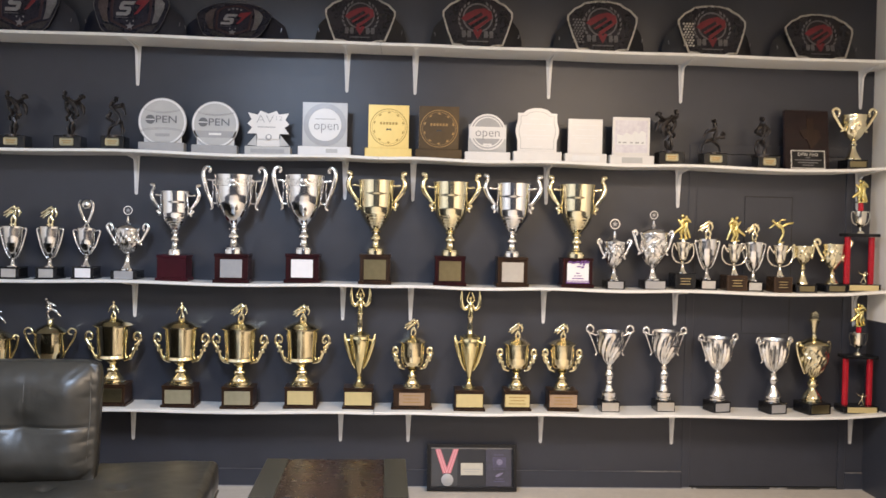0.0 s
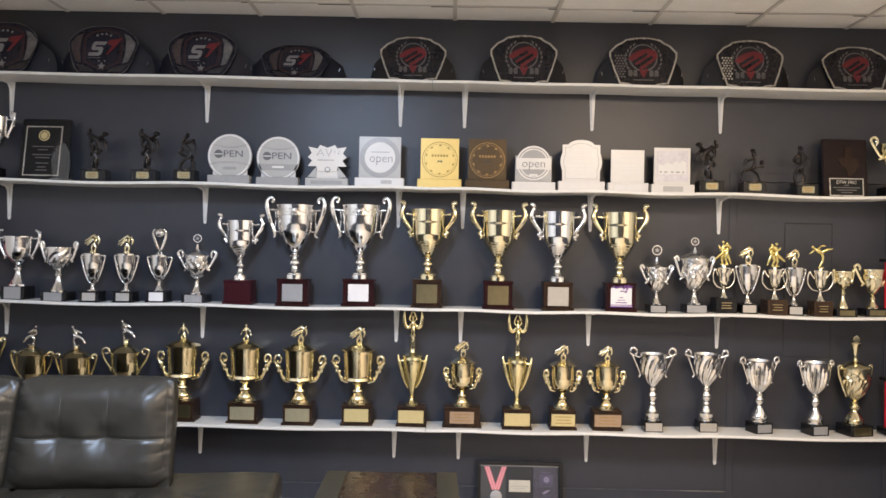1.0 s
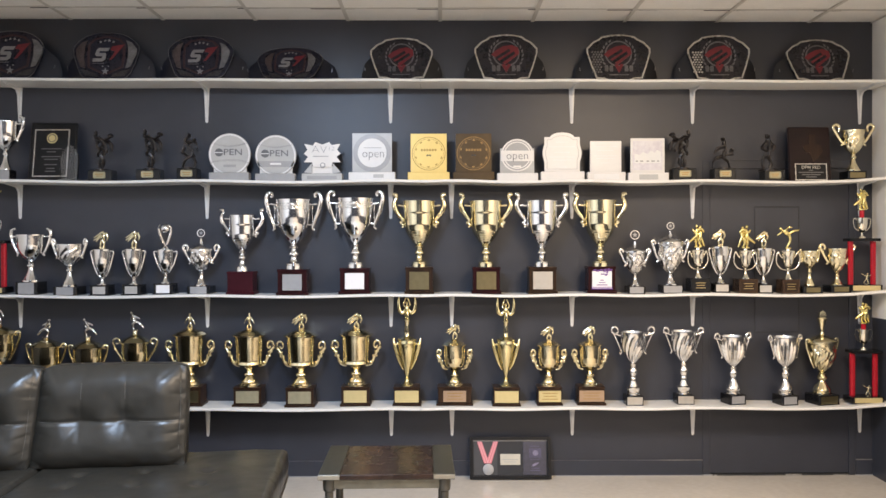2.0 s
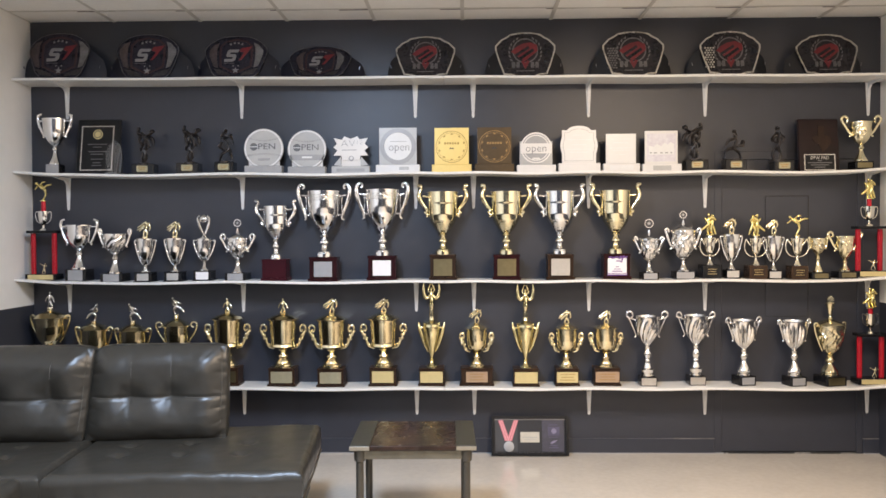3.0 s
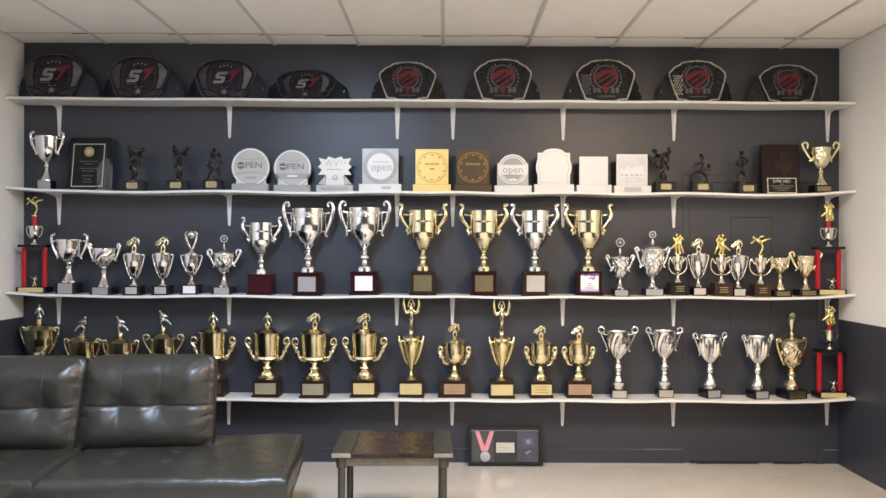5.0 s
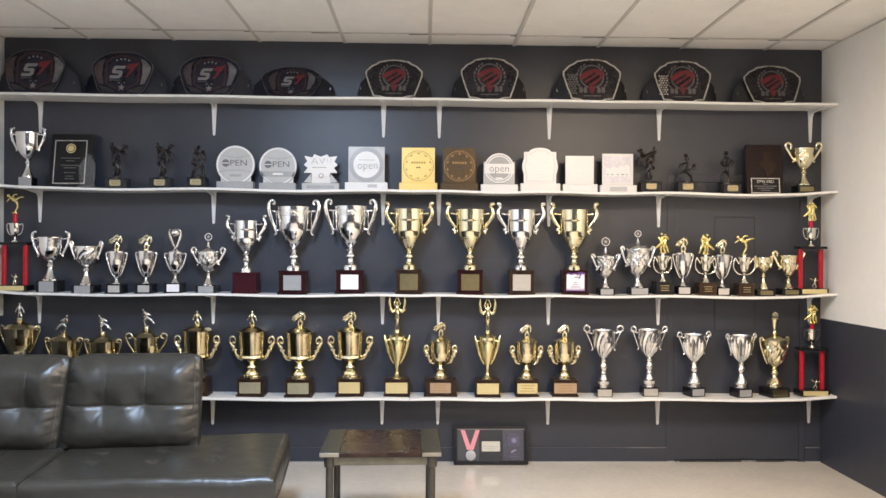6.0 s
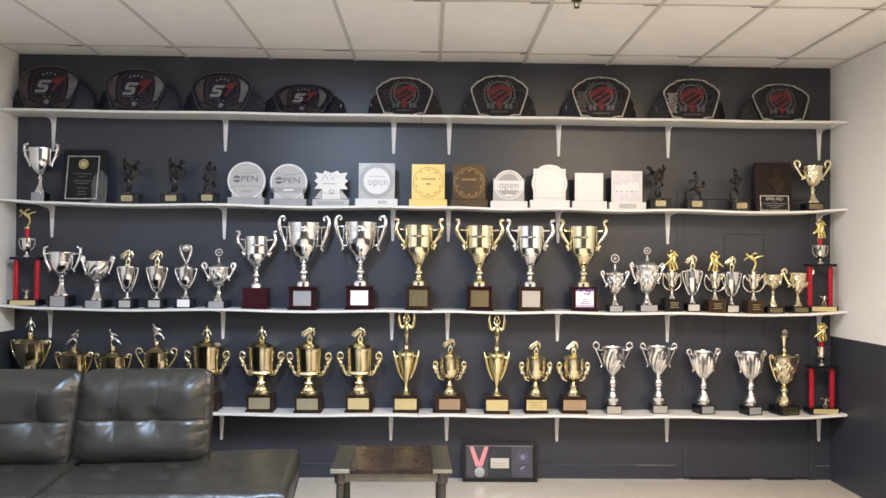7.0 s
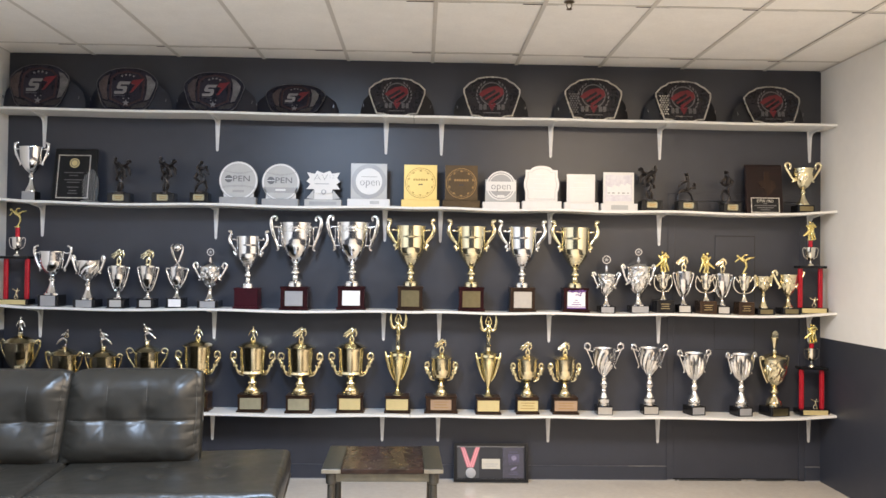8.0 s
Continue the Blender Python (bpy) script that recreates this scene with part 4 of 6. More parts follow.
        for s in (-1, 1):
            tube([(s * 0.008, 0, zc), (s * 0.030, -0.004, zc + (H - zc) * 0.4), (s * 0.040, -0.012, H - 0.035), (s * 0.024, -0.022, H - 0.012)], [0.008, 0.010, 0.008, 0.005], 8, bm)
        part("finial", bm, metal, t, "cupped finial holding a ball", smooth=60)
    elif fig:
        fh = fig_h or (H - zc)
        f = part("statuette", figure(fig, fh, 1.2 if fig == "kick" else 0.95), fig_mat or metal, t, "small cast sports statuette", smooth=60)
        f.location.z, f.scale.x = H - fh, fig_flip
        if H - fh - zc > 0.004:
            part("riser", lathe([(0.018, zc - 0.002), (0.014, zc + 0.01), (0.014, H - fh - 0.004), (0.02, H - fh)], 16), metal, t, smooth=40)
    return t


BIG = "large trophy cups on the third shelf"
big_silver = dict(span=0.186, rim=0.116, rim_z=0.612, bowl_z=0.322, base=(0.205, 0.166), metal=M_CHROME, base_mat=M_MAHOGANY, handle="curl", group=BIG, plate_w=0.60, plate_h=0.62, foot=0.056)
cup("trophy_cup", "large polished silver cup with curled handles on a mahogany block", -0.860, 3, 1.884, plate=M_PLATE_GREY, **big_silver)
cup("trophy_cup", "large polished silver cup with curled handles and bright plate", -0.462, 3, 1.886, plate=M_PLATE_WHITE, **big_silver)
big_gold = dict(span=0.175, rim=0.104, rim_z=0.595, bowl_z=0.318, base=(0.190, 0.172), handle="ess", shape="banded", group=BIG, plate_w=0.66, plate_h=0.66, foot=0.052)
cup("trophy_cup", "large pale gold cup with horn handles on a walnut block", -0.050, 3, 1.886, metal=M_PALE_GOLD, base_mat=M_WALNUT, plate=M_PLATE_BRASS, **big_gold)
cup("trophy_cup", "large pale gold cup with horn handles on a mahogany block", 0.379, 3, 1.882, metal=M_PALE_GOLD, base_mat=M_MAHOGANY, plate=M_PLATE_BRASS, **big_gold)
cup("trophy_cup", "large silver cup with horn handles on a dark block", 0.739, 3, 1.877, metal=M_CHROME, base_mat=M_WALNUT, plate=M_PLATE_SILVER, **big_gold)
t = cup("trophy_cup", "large gold cup with horn handles and purple printed label", 1.116, 3, 1.881, metal=M_PALE_GOLD, base_mat=M_MAHOGANY, plate=M_PLATE_WHITE, **big_gold)
for zb, w, hb in ((0.085, 0.010, 0.005), (0.070, 0.022, 0.004), (0.055, 0.034, 0.005), (0.040, 0.067, 0.004), (0.030, 0.067, 0.007)):
    part("print_bar", box(-w, w, -0.0715, -0.0702, zb - hb / 2, zb + hb / 2), M_PURPLE, t, "purple printed shape")
for px, pz, w, hh, sl in ((-0.060, 0.146, 0.018, 0.008, 0.008), (-0.040, 0.139, 0.020, 0.012, 0.010), (-0.016, 0.146, 0.022, 0.009, 0.004), (0.006, 0.136, 0.014, 0.022, 0.012), (0.024, 0.130, 0.012, 0.030, 0.014), (0.042, 0.144, 0.020, 0.010, 0.008), (-0.010, 0.120, 0.026, 0.007, 0.006), (0.016, 0.114, 0.014, 0.012, 0.008)):
    part("print_stroke", slab([(px, pz), (px + w, pz), (px + w + sl, pz + hh), (px + sl, pz + hh)], -0.0715, -0.0702), M_PURPLE, t, "purple script stroke")
cup("trophy_cup", "silver cup with horn handles on a plain maroon block", -1.192, 3, 1.783, 0.142, 0.086, 0.506, 0.285, (0.180, 0.146), M_CHROME, M_MAROON, None, "ess", "banded", group=BIG, foot=0.042)

SMALL = "small trophy cups on the third shelf"
cup("trophy_cup", "wide silver cup with leafy handles on a black block", -2.552, 3, 1.648, 0.133, 0.090, 0.382, 0.205, (0.140, 0.080), M_CHROME, M_BLACK, M_PLATE_GREY, "leaf", group=SMALL, moulded=False, plate_h=0.9, stem=PLAIN_STEM)
cup("trophy_cup", "low embossed silver cup with looped handles", -2.304, 3, 1.583, 0.120, 0.082, 0.326, 0.180, (0.150, 0.056), M_SILVER, M_BLACK, M_PLATE_GREY, "ear", group=SMALL, moulded=False, plate_h=0.9, flutes=7, depth=0.07, stem=PLAIN_STEM)
for x, f in ((-2.094, 1), (-1.889, 1)):
    cup("trophy_cup", "slim silver cup with vee handles and gold wrestler statuette", x, 3, 1.632, 0.080, 0.058, 0.290, 0.112, (0.128, 0.068), M_SILVER, M_BLACK, M_PLATE_SILVER, "vee", "vee", lid=0.022, fig="duo", fig_h=0.105, fig_mat=M_PALE_GOLD, group=SMALL, moulded=True, stem=PLAIN_STEM, plate_h=0.7, plate_w=0.62, foot=0.036)
cup("trophy_cup", "slim silver cup topped with a cupped ball finial", -1.686, 3, 1.680, 0.082, 0.052, 0.280, 0.130, (0.130, 0.070), M_CHROME, M_BLACK, M_PLATE_WHITE, "vee", lid=0.04, fig="grip", group=SMALL, plate_h=0.74, plate_w=0.66, stem=PLAIN_STEM)
cup("trophy_cup", "lidded embossed silver cup with looped handles", -1.456, 3, 1.641, 0.124, 0.070, 0.278, 0.140, (0.145, 0.050), M_CHROME, M_BLACK, M_PLATE_GREY, "ear", handle_top=0.318, lid=0.055, fig="disc", group=SMALL, moulded=False, plate_h=0.9, flutes=9, depth=0.07, stem=PLAIN_STEM)
cup("trophy_cup", "lidded silver cup with looped handles and round finial", 1.341, 3, 1.627, 0.110, 0.062, 0.270, 0.120, (0.112, 0.050), M_CHROME, M_BLACK, M_PLATE_GREY, "ear", handle_top=0.292, lid=0.042, fig="disc", group=SMALL, moulded=False, plate_h=0.8, plate_w=0.8, flutes=9, depth=0.07, stem=PLAIN_STEM)
cup("trophy_cup", "taller lidded silver cup with embossed bowl", 1.570, 3, 1.678, 0.130, 0.082, 0.320, 0.125, (0.130, 0.052), M_CHROME, M_BLACK, M_PLATE_GREY, "ear", handle_top=0.345, lid=0.058, fig="disc", group=SMALL, moulded=False, plate_h=0.85, plate_w=0.9, flutes=9, depth=0.07, stem=PLAIN_STEM)
pair_look = dict(group=SMALL, stem=PLAIN_STEM, bars=3, moulded=False)
cup("trophy_cup", "silver and gold loop-handled cup with gold wrestlers", 1.748, 3, 1.663, 0.072, 0.042, 0.272, 0.160, (0.124, 0.092), M_CHAMPAGNE, M_BLACK, M_BLACK, "loop", "beaker", fig="clinch", fig_h=0.140, fig_mat=M_GOLD_PLASTIC, **pair_look)
cup("trophy_cup", "slim silver cup with vee handles and small statuette", 1.892, 3, 1.632, 0.080, 0.058, 0.290, 0.115, (0.100, 0.060), M_SILVER, M_BLACK, M_PLATE_SILVER, "vee", "vee", lid=0.022, fig="duo", fig_h=0.10, fig_mat=M_PALE_GOLD, group=SMALL, stem=PLAIN_STEM, plate_w=0.8, plate_h=0.75, foot=0.036)
cup("trophy_cup", "loop-handled cup with gold wrestlers on a brown block", 2.055, 3, 1.657, 0.082, 0.043, 0.272, 0.160, (0.122, 0.092), M_CHAMPAGNE, M_BROWN_BASE, M_WALNUT, "loop", "beaker", fig="clinch", fig_h=0.140, fig_mat=M_GOLD_PLASTIC, fig_flip=-1, **pair_look)
cup("trophy_cup", "slim silver cup with vee handles and small statuette", 2.183, 3, 1.622, 0.080, 0.057, 0.285, 0.115, (0.096, 0.060), M_SILVER, M_BLACK, M_PLATE_SILVER, "vee", "vee", lid=0.022, fig="duo", fig_h=0.095, fig_mat=M_PALE_GOLD, group=SMALL, y=-0.115, stem=PLAIN_STEM, plate_w=0.8, plate_h=0.75, foot=0.036)
cup("trophy_cup", "loop-handled cup with gold kicking statuette on a brown block", 2.331, 3, 1.648, 0.084, 0.044, 0.275, 0.162, (0.112, 0.092), M_CHAMPAGNE, M_BROWN_BASE, M_WALNUT, "loop", "beaker", fig="kick", fig_h=0.135, fig_mat=M_GOLD_PLASTIC, **pair_look)
cup("trophy_cup", "small pale gold embossed cup on a black block", 2.469, 3, 1.504, 0.068, 0.054, 0.272, 0.155, (0.125, 0.048), M_PALE_GOLD, M_BLACK, M_PLATE_BRASS, "ear", "vee", group=SMALL, moulded=False, flutes=6, depth=0.07, stem=PLAIN_STEM)
cup("trophy_cup", "pale gold embossed cup with wide looped handles", 2.648, 3, 1.538, 0.121, 0.062, 0.282, 0.120, (0.130, 0.048), M_PALE_GOLD, M_BLACK, M_PLATE_BRASS, "ear", "vee", group=SMALL, moulded=False, flutes=6, depth=0.07, stem=PLAIN_STEM)

cup("trophy_cup", "tall silver cup with leafy handles on a grey block", -2.712, 2, 2.391, 0.136, 0.082, 0.375, 0.190, (0.092, 0.066), M_CHROME, M_BLACK, M_PLATE_GREY, "leaf", group="cups on the second shelf", moulded=False, plate_w=0.96, plate_h=0.96, stem=PLAIN_STEM, category="trophy")
cup("trophy_cup", "pale gold embossed cup with scroll handles on a black block", 2.752, 2, 2.311, 0.138, 0.070, 0.318, 0.165, (0.122, 0.056), M_PALE_GOLD, M_BLACK, M_PLATE_BRASS, "ear", group="cups on the second shelf", moulded=False, flutes=6, depth=0.07, stem=PLAIN_STEM, plate_h=0.62, plate_w=0.8)

URNS = "gold lidded trophies on the lowest shelf"
for x, f, m in ((-1.537, "stand", M_PLATE_BRASS), (-1.152, "stand", M_PLATE_SAGE), (-0.818, "duo", M_PLATE_SAGE), (-0.462, "duo", M_PLATE_CREAM)):
    cup("gold_trophy", "large gold lidded urn trophy with scroll handles and statuette", x, 4, 1.098, 0.162, 0.100, 0.450, 0.250, (0.195, 0.125), M_GOLD, M_WALNUT, m, "scroll", "urn", handle_metal=M_PALE_GOLD, fig_mat=M_PALE_GOLD, lid=0.052, fig=f, fig_h=0.110, group=URNS, plate_w=0.75, plate_h=0.62, foot=0.070, stem=BELL, category="trophy")
for x, f, m, w in ((0.175, "duo", M_PLATE_COPPER, 0.235), (0.785, "duo", M_PLATE_CREAM, 0.165), (1.053, "duo", M_PLATE_COPPER, 0.185)):
    cup("gold_trophy", "small gold lidded urn trophy with scroll handles and statuette", x, 4, 1.012 if x > 0.5 else 1.025, 0.120, 0.074, 0.378, 0.222, (w, 0.120), M_GOLD, M_WALNUT, m, "scroll", "barrel", handle_metal=M_PALE_GOLD, fig_mat=M_PALE_GOLD, lid=0.042, fig=f, fig_h=0.098, group=URNS, plate_w=0.86 if w < 0.2 else 0.62, plate_h=0.60, foot=0.054, stem=BELL, bars=3, category="trophy")
for x, top, hw, rim, rz, f, fl, met in ((-2.771, 1.148, 0.145, 0.104, 0.455, "stand", 1, M_GOLD), (-2.466, 1.064, 0.136, 0.094, 0.380, "dive", -1, M_GOLD), (-2.194, 1.066, 0.134, 0.094, 0.376, "dive", 1, M_GOLD), (-1.890, 1.108, 0.150, 0.088, 0.410, "dive", 1, M_PALE_GOLD)):
    cup("gold_trophy", "lidded bowl trophy with looped handles and athlete statuette", x, 4, top, hw, rim, rz, rz - 0.20, (0.17, 0.11), met, M_WALNUT, M_PLATE_BRASS, "ram", "round", fig_mat=M_SILVER, lid=0.062, fig=f, fig_flip=fl, handle_top=rz + 0.02, fig_h=0.115, group="lidded bowls behind the sofa", category="trophy")
for x, top in ((-0.132, 1.203), (0.508, 1.191)):
    z = top - shelf_z(4, x)
    t = cup("victory_trophy", "slender gold trophy with winged figure on a tall column", x, 4, top, 0.098, 0.058, 0.418, 0.175, (0.182, 0.122), M_YELLOW_GOLD, M_WALNUT, M_PLATE_CREAM, "wing", "slim", lid=0.028, fig="wings", fig_h=0.150, handle_top=0.432, group="slender winged trophies", plate_w=0.84, plate_h=0.62, foot=0.040, stem=PLAIN_STEM, category="trophy")
    part("column", lathe([(0.020, 0.44), (0.016, 0.446), (0.0175, 0.47), (0.0145, 0.50), (0.0145, z - 0.165), (0.021, z - 0.155), (0.018, z - 0.150)], 18), M_PALE_GOLD, t, smooth=40)
for x, top, tn in ((1.333, 1.006, 0), (1.660, 1.000, 0)):
    cup("trophy_cup", "silver cup with swirled bowl and tall curled handles", x, 4, top, 0.148 if x < 1.5 else 0.138, 0.082, 0.468, 0.262, (0.110, 0.062), M_SILVER, M_BLACK, M_PLATE_SILVER, "hook", "tulip", flutes=14, swirl=-60, depth=0.06, group="silver cups on the lowest shelf", stem=DRUM_STEM, foot=0.045, moulded=False, plate_h=0.8, plate_w=0.9)
for x, top, tn in ((1.982, 0.963, 14), (2.320, 0.949, 12)):
    cup("trophy_cup", "silver cup with fluted bowl and curled handles", x, 4, top, 0.142 if x < 2.1 else 0.130, 0.084, 0.436, 0.235, (0.116, 0.064), M_SILVER, M_BLACK, M_PLATE_GREY, "hook", "tulip", flutes=20, depth=0.06, group="silver cups on the lowest shelf", stem=BELL_DRUM, foot=0.047, moulded=False, turn=tn, plate_h=0.75, plate_w=0.8)
cup("gold_trophy", "gold lidded cup with embossed bowl and flared spire", 2.559, 4, 1.104, 0.124, 0.088, 0.402, 0.200, (0.150, 0.066), M_PALE_GOLD, M_BLACK, M_PLATE_BRASS, "ram", "tulip", lid=0.055, fig="spire", flutes=9, depth=0.09, handle_top=0.412, group="gold lidded cup", stem=BELL_DRUM, foot=0.056, moulded=False, turn=12, plate_h=0.75, plate_w=0.8, category="trophy")


def column_trophy(x, n, top, flip, pose_name, metal):
    z = shelf_z(n, x)
    H = top - z
    t = root("column_trophy", x, -0.15, z, "two-column trophy with red foil columns and gold figure", "trophy", "red column trophies")
    b = part("plinth", box(-0.106, 0.106, -0.06, 0.06, 0, 0.040, 0.003), M_BLACK, t)
    part("plate", box(-0.085, 0.090, -0.0625, -0.0605, 0.004, 0.036), M_PLATE_CREAM, b, "blank pale gold plate")
    for s in (-1, 1):
        c = part("column", lathe([(0.017, 0.041), (0.017, 0.318)], 20), M_RED_COLUMN, t, smooth=40)
        c.location.x = s * 0.073
        for q in (-0.009, -0.003, 0.003, 0.009):
            part("rib", box(q - 0.0006, q + 0.0006, -0.0178, -0.0150, 0.043, 0.316), M_RED, c)
    part("deck", box(-0.097, 0.097, -0.055, 0.055, 0.319, 0.338, 0.003), M_BLACK, t)
    f = part("statuette", figure("swing", 0.07), M_PALE_GOLD, t, "tiny silver-gold statuette between the columns", smooth=60)
    f.location = (0.012, -0.03, 0.046)
    part("cup", lathe([(0.024, 0.339), (0.022, 0.346), (0.008, 0.356), (0.007, 0.372), (0.020, 0.384), (0.031, 0.408), (0.034, 0.440), (0.035, 0.470), (0.028, 0.472)], 24), metal, t, smooth=40)
    for s in (-1, 1):
        part("handle", tube([(s * 0.018, 0, 0.385), (s * 0.046, 0, 0.405), (s * 0.056, 0, 0.452), (s * 0.044, 0, 0.468), (s * 0.034, 0, 0.455)], [0.0035], 6), metal, t, smooth=60)
    part("riser", lathe([(0.015, 0.473), (0.015, 0.472 + (H - 0.472 - 0.135))], 18), M_RED_COLUMN, t, smooth=40)
    f = part("topper", figure(pose_name, 0.13, 1.05), M_GOLD_PLASTIC, t, "gold athlete statuette", smooth=60)
    f.location.z, f.scale.x = H - 0.13, flip


column_trophy(-2.797, 3, 1.908, 1, "kick", M_SILVER)
column_trophy(2.806, 3, 1.890, 1, "clinch", M_CHAMPAGNE)
column_trophy(2.818, 4, 1.158, 1, "clinch", M_CHAMPAGNE)


def dark_statuette(x, top, w, kind, flip, off):
    z = shelf_z(2, x)
    t = root("statuette_award", x, -0.15, z, "dark bronze resin athlete statuette on a black block", "trophy", "dark statuettes on the second shelf")
    b = part("plinth", box(-w / 2, w / 2, -0.05, 0.05, 0, 0.076, 0.003), M_BLACK, t)
    part("plate", box(-0.038, 0.038, -0.0522, -0.0502, 0.020, 0.064, 0.006), M_PLATE_SAGE, b, "dull gold plate")
    part("text_bar", box(-0.026, 0.026, -0.0532, -0.0523, 0.044, 0.050), M_GOLD_LINE, b)
    part("text_bar", box(-0.020, 0.020, -0.0532, -0.0523, 0.033, 0.038), M_GOLD_LINE, b)
    f = part("figure", cast_group(kind, top - z - 0.080, 0.66, 0.040), M_BRONZE, t, "dark bronze figure", smooth=45)
    f.location, f.scale.x = (off, 0, 0.080), flip * 0.74
    f.scale.y = 1.3


dark_statuette(-2.088, 2.278, 0.150, "lift", 1, 0.0)
dark_statuette(-1.782, 2.286, 0.150, "lift", 1, 0.01)
dark_statuette(-1.532, 2.262, 0.128, "coil", 1, 0.0)
dark_statuette(1.650, 2.276, 0.150, "lift", -1.15, -0.01)
dark_statuette(1.908, 2.226, 0.140, "ride", -1.35, 0.0)
dark_statuette(2.225, 2.246, 0.128, "tower", 1.4, -0.03)


# ---- acrylic awards on the second shelf ----
AWARDS = "acrylic awards on the second shelf"


def award(label, x, base_w, base_h, base_mat, y=-0.15):
    t = root("acrylic_award", x, y, shelf_z(2, x), label, "award", AWARDS)
    part("plinth", box(-base_w / 2, base_w / 2, -0.035, 0.035, 0, base_h, 0.003), base_mat, t)
    return t


for x, r, face, mid in ((-1.268, 0.135, M_PALE_ACRYLIC, 0), (-0.972, 0.132, M_PALE_ACRYLIC, 1)):
    t = award("round frosted award disc lettered open on a grey base", x, 0.255, 0.052, M_GREY_ACRYLIC)
    zc = 0.170
    part("back_plate", slab([(-0.105, 0.053), (0.105, 0.053), (0.105, 0.17), (-0.105, 0.17)], 0.004, 0.012), M_ACRYLIC, t)
    part("disc", slab(circle(0, zc, r, 40), -0.008, 0.003), face, t)
    part("rim_line", band(circle(0, zc, r * 0.97, 40), circle(0, zc, r * 0.90, 40), -0.0105, -0.0082), M_ACRYLIC, t)
    part("globe", slab(circle(-0.068, zc + 0.012, 0.026, 20), -0.0105, -0.0082), M_PRINT, t, "dark round emblem")
    lettering("PEN", 0.058, 0.022, -0.0105, zc + 0.012, M_PRINT, t, width=0.116)
    part("globe_stripe", box(-0.093, -0.043, -0.0115, -0.0107, zc + 0.009, zc + 0.014), M_ACRYLIC, t)
    arc = [(0.106 * math.cos(a), zc + 0.056 + 0.020 * math.cos(a) ** 2) for a in [math.pi * i / 12 for i in range(13)]]
    part("upper_arc", band(arc + [(p, q - 0.007) for p, q in arc[::-1]], [(p * 0.98, q - 0.002) for p, q in arc] + [(p * 0.98, q - 0.005) for p, q in arc[::-1]], -0.0105, -0.0082), M_GREY_ACRYLIC, t, "curved grey line")
    if mid:
        part("band", slab([(-0.108, zc - 0.074), (0.108, zc - 0.074), (0.122, zc - 0.036), (-0.122, zc - 0.036)], -0.0105, -0.0082), M_GREY_ACRYLIC, t, "dark band")
        part("text_bar", box(-0.035, 0.035, -0.0125, -0.0107, zc - 0.060, zc - 0.048), M_ACRYLIC, t)
    else:
        arc = [(0.122 * math.cos(a), zc - 0.038 - 0.026 * (1 - ((a - math.pi / 2) / (math.pi / 2)) ** 2) * -1 - 0.02) for a in [math.pi * i / 12 for i in range(13)]]
        part("band", band(arc + [(p, q - 0.010) for p, q in arc[::-1]], [(p * 0.98, q - 0.003) for p, q in arc] + [(p * 0.98, q - 0.007) for p, q in arc[::-1]], -0.0105, -0.0082), M_GREY_ACRYLIC, t, "curved dark line")
        part("text_bar", box(-0.040, 0.040, -0.0105, -0.0082, zc - 0.082, zc - 0.066), M_GREY_ACRYLIC, t)

t = award("white star-edged award lettered on a white base", -0.672, 0.258, 0.052, M_PALE_ACRYLIC)
part("back_plate", slab([(-0.065, 0.053), (0.065, 0.053), (0.065, 0.10), (-0.065, 0.10)], -0.004, 0.008), M_BRIGHT, t)
star = [(-0.115, 0.243), (-0.06, 0.232), (-0.045, 0.255), (0.0, 0.238), (0.045, 0.255), (0.06, 0.235), (0.115, 0.243), (0.095, 0.205), (0.118, 0.180), (0.092, 0.160), (0.118, 0.125), (0.065, 0.125), (0.06, 0.095), (-0.06, 0.095), (-0.065, 0.125), (-0.118, 0.125), (-0.092, 0.160), (-0.118, 0.180), (-0.095, 0.205)]
part("star_panel", slab(star, -0.014, -0.005), M_BRIGHT, t)
for s in (-1, 1):
    part("spike", slab([(s * 0.066, 0.055), (s * 0.118, 0.060), (s * 0.068, 0.120)], -0.010, 0.0), M_PALE_ACRYLIC, t)
lettering("AV", 0.068, -0.018, -0.0155, 0.205, M_PRINT, t, width=0.095, thin=0.0022)
lettering("12", 0.036, 0.058, -0.0155, 0.212, M_GREY_ACRYLIC, t, width=0.034, thin=0.001)
part("text_bar", box(-0.060, 0.040, -0.0158, -0.0142, 0.160, 0.165), M_GREY_ACRYLIC, t)
part("emblem", band(circle(0.003, 0.105, 0.018, 16), circle(0.003, 0.107, 0.011, 16), -0.0158, -0.0142), M_GREY_ACRYLIC, t)
part("text_bar", box(-0.095, 0.095, -0.0370, -0.0352, 0.014, 0.036), M_GREY_ACRYLIC, t)

t = award("square pale award with grey ring lettered open", -0.352, 0.298, 0.052, M_ACRYLIC)
part("panel", slab([(-0.127, 0.053), (0.127, 0.053), (0.127, 0.304), (-0.127, 0.304)], -0.006, 0.006), M_PALE_ACRYLIC, t)
part("ring", band(circle(0.0, 0.178, 0.122, 40), circle(0.0, 0.178, 0.094, 40), -0.009, -0.0062), M_GREY_ACRYLIC, t, "dark grey ring")
part("disc", slab(circle(0.0, 0.178, 0.093, 40), -0.0085, -0.0062), M_ACRYLIC, t)
lettering("open", 0.080, 0.008, -0.010, 0.172, M_PRINT, t, width=0.138, thin=0.0016)
part("text_bar", box(-0.055, 0.060, -0.0098, -0.0086, 0.208, 0.213), M_PALE_ACRYLIC, t)
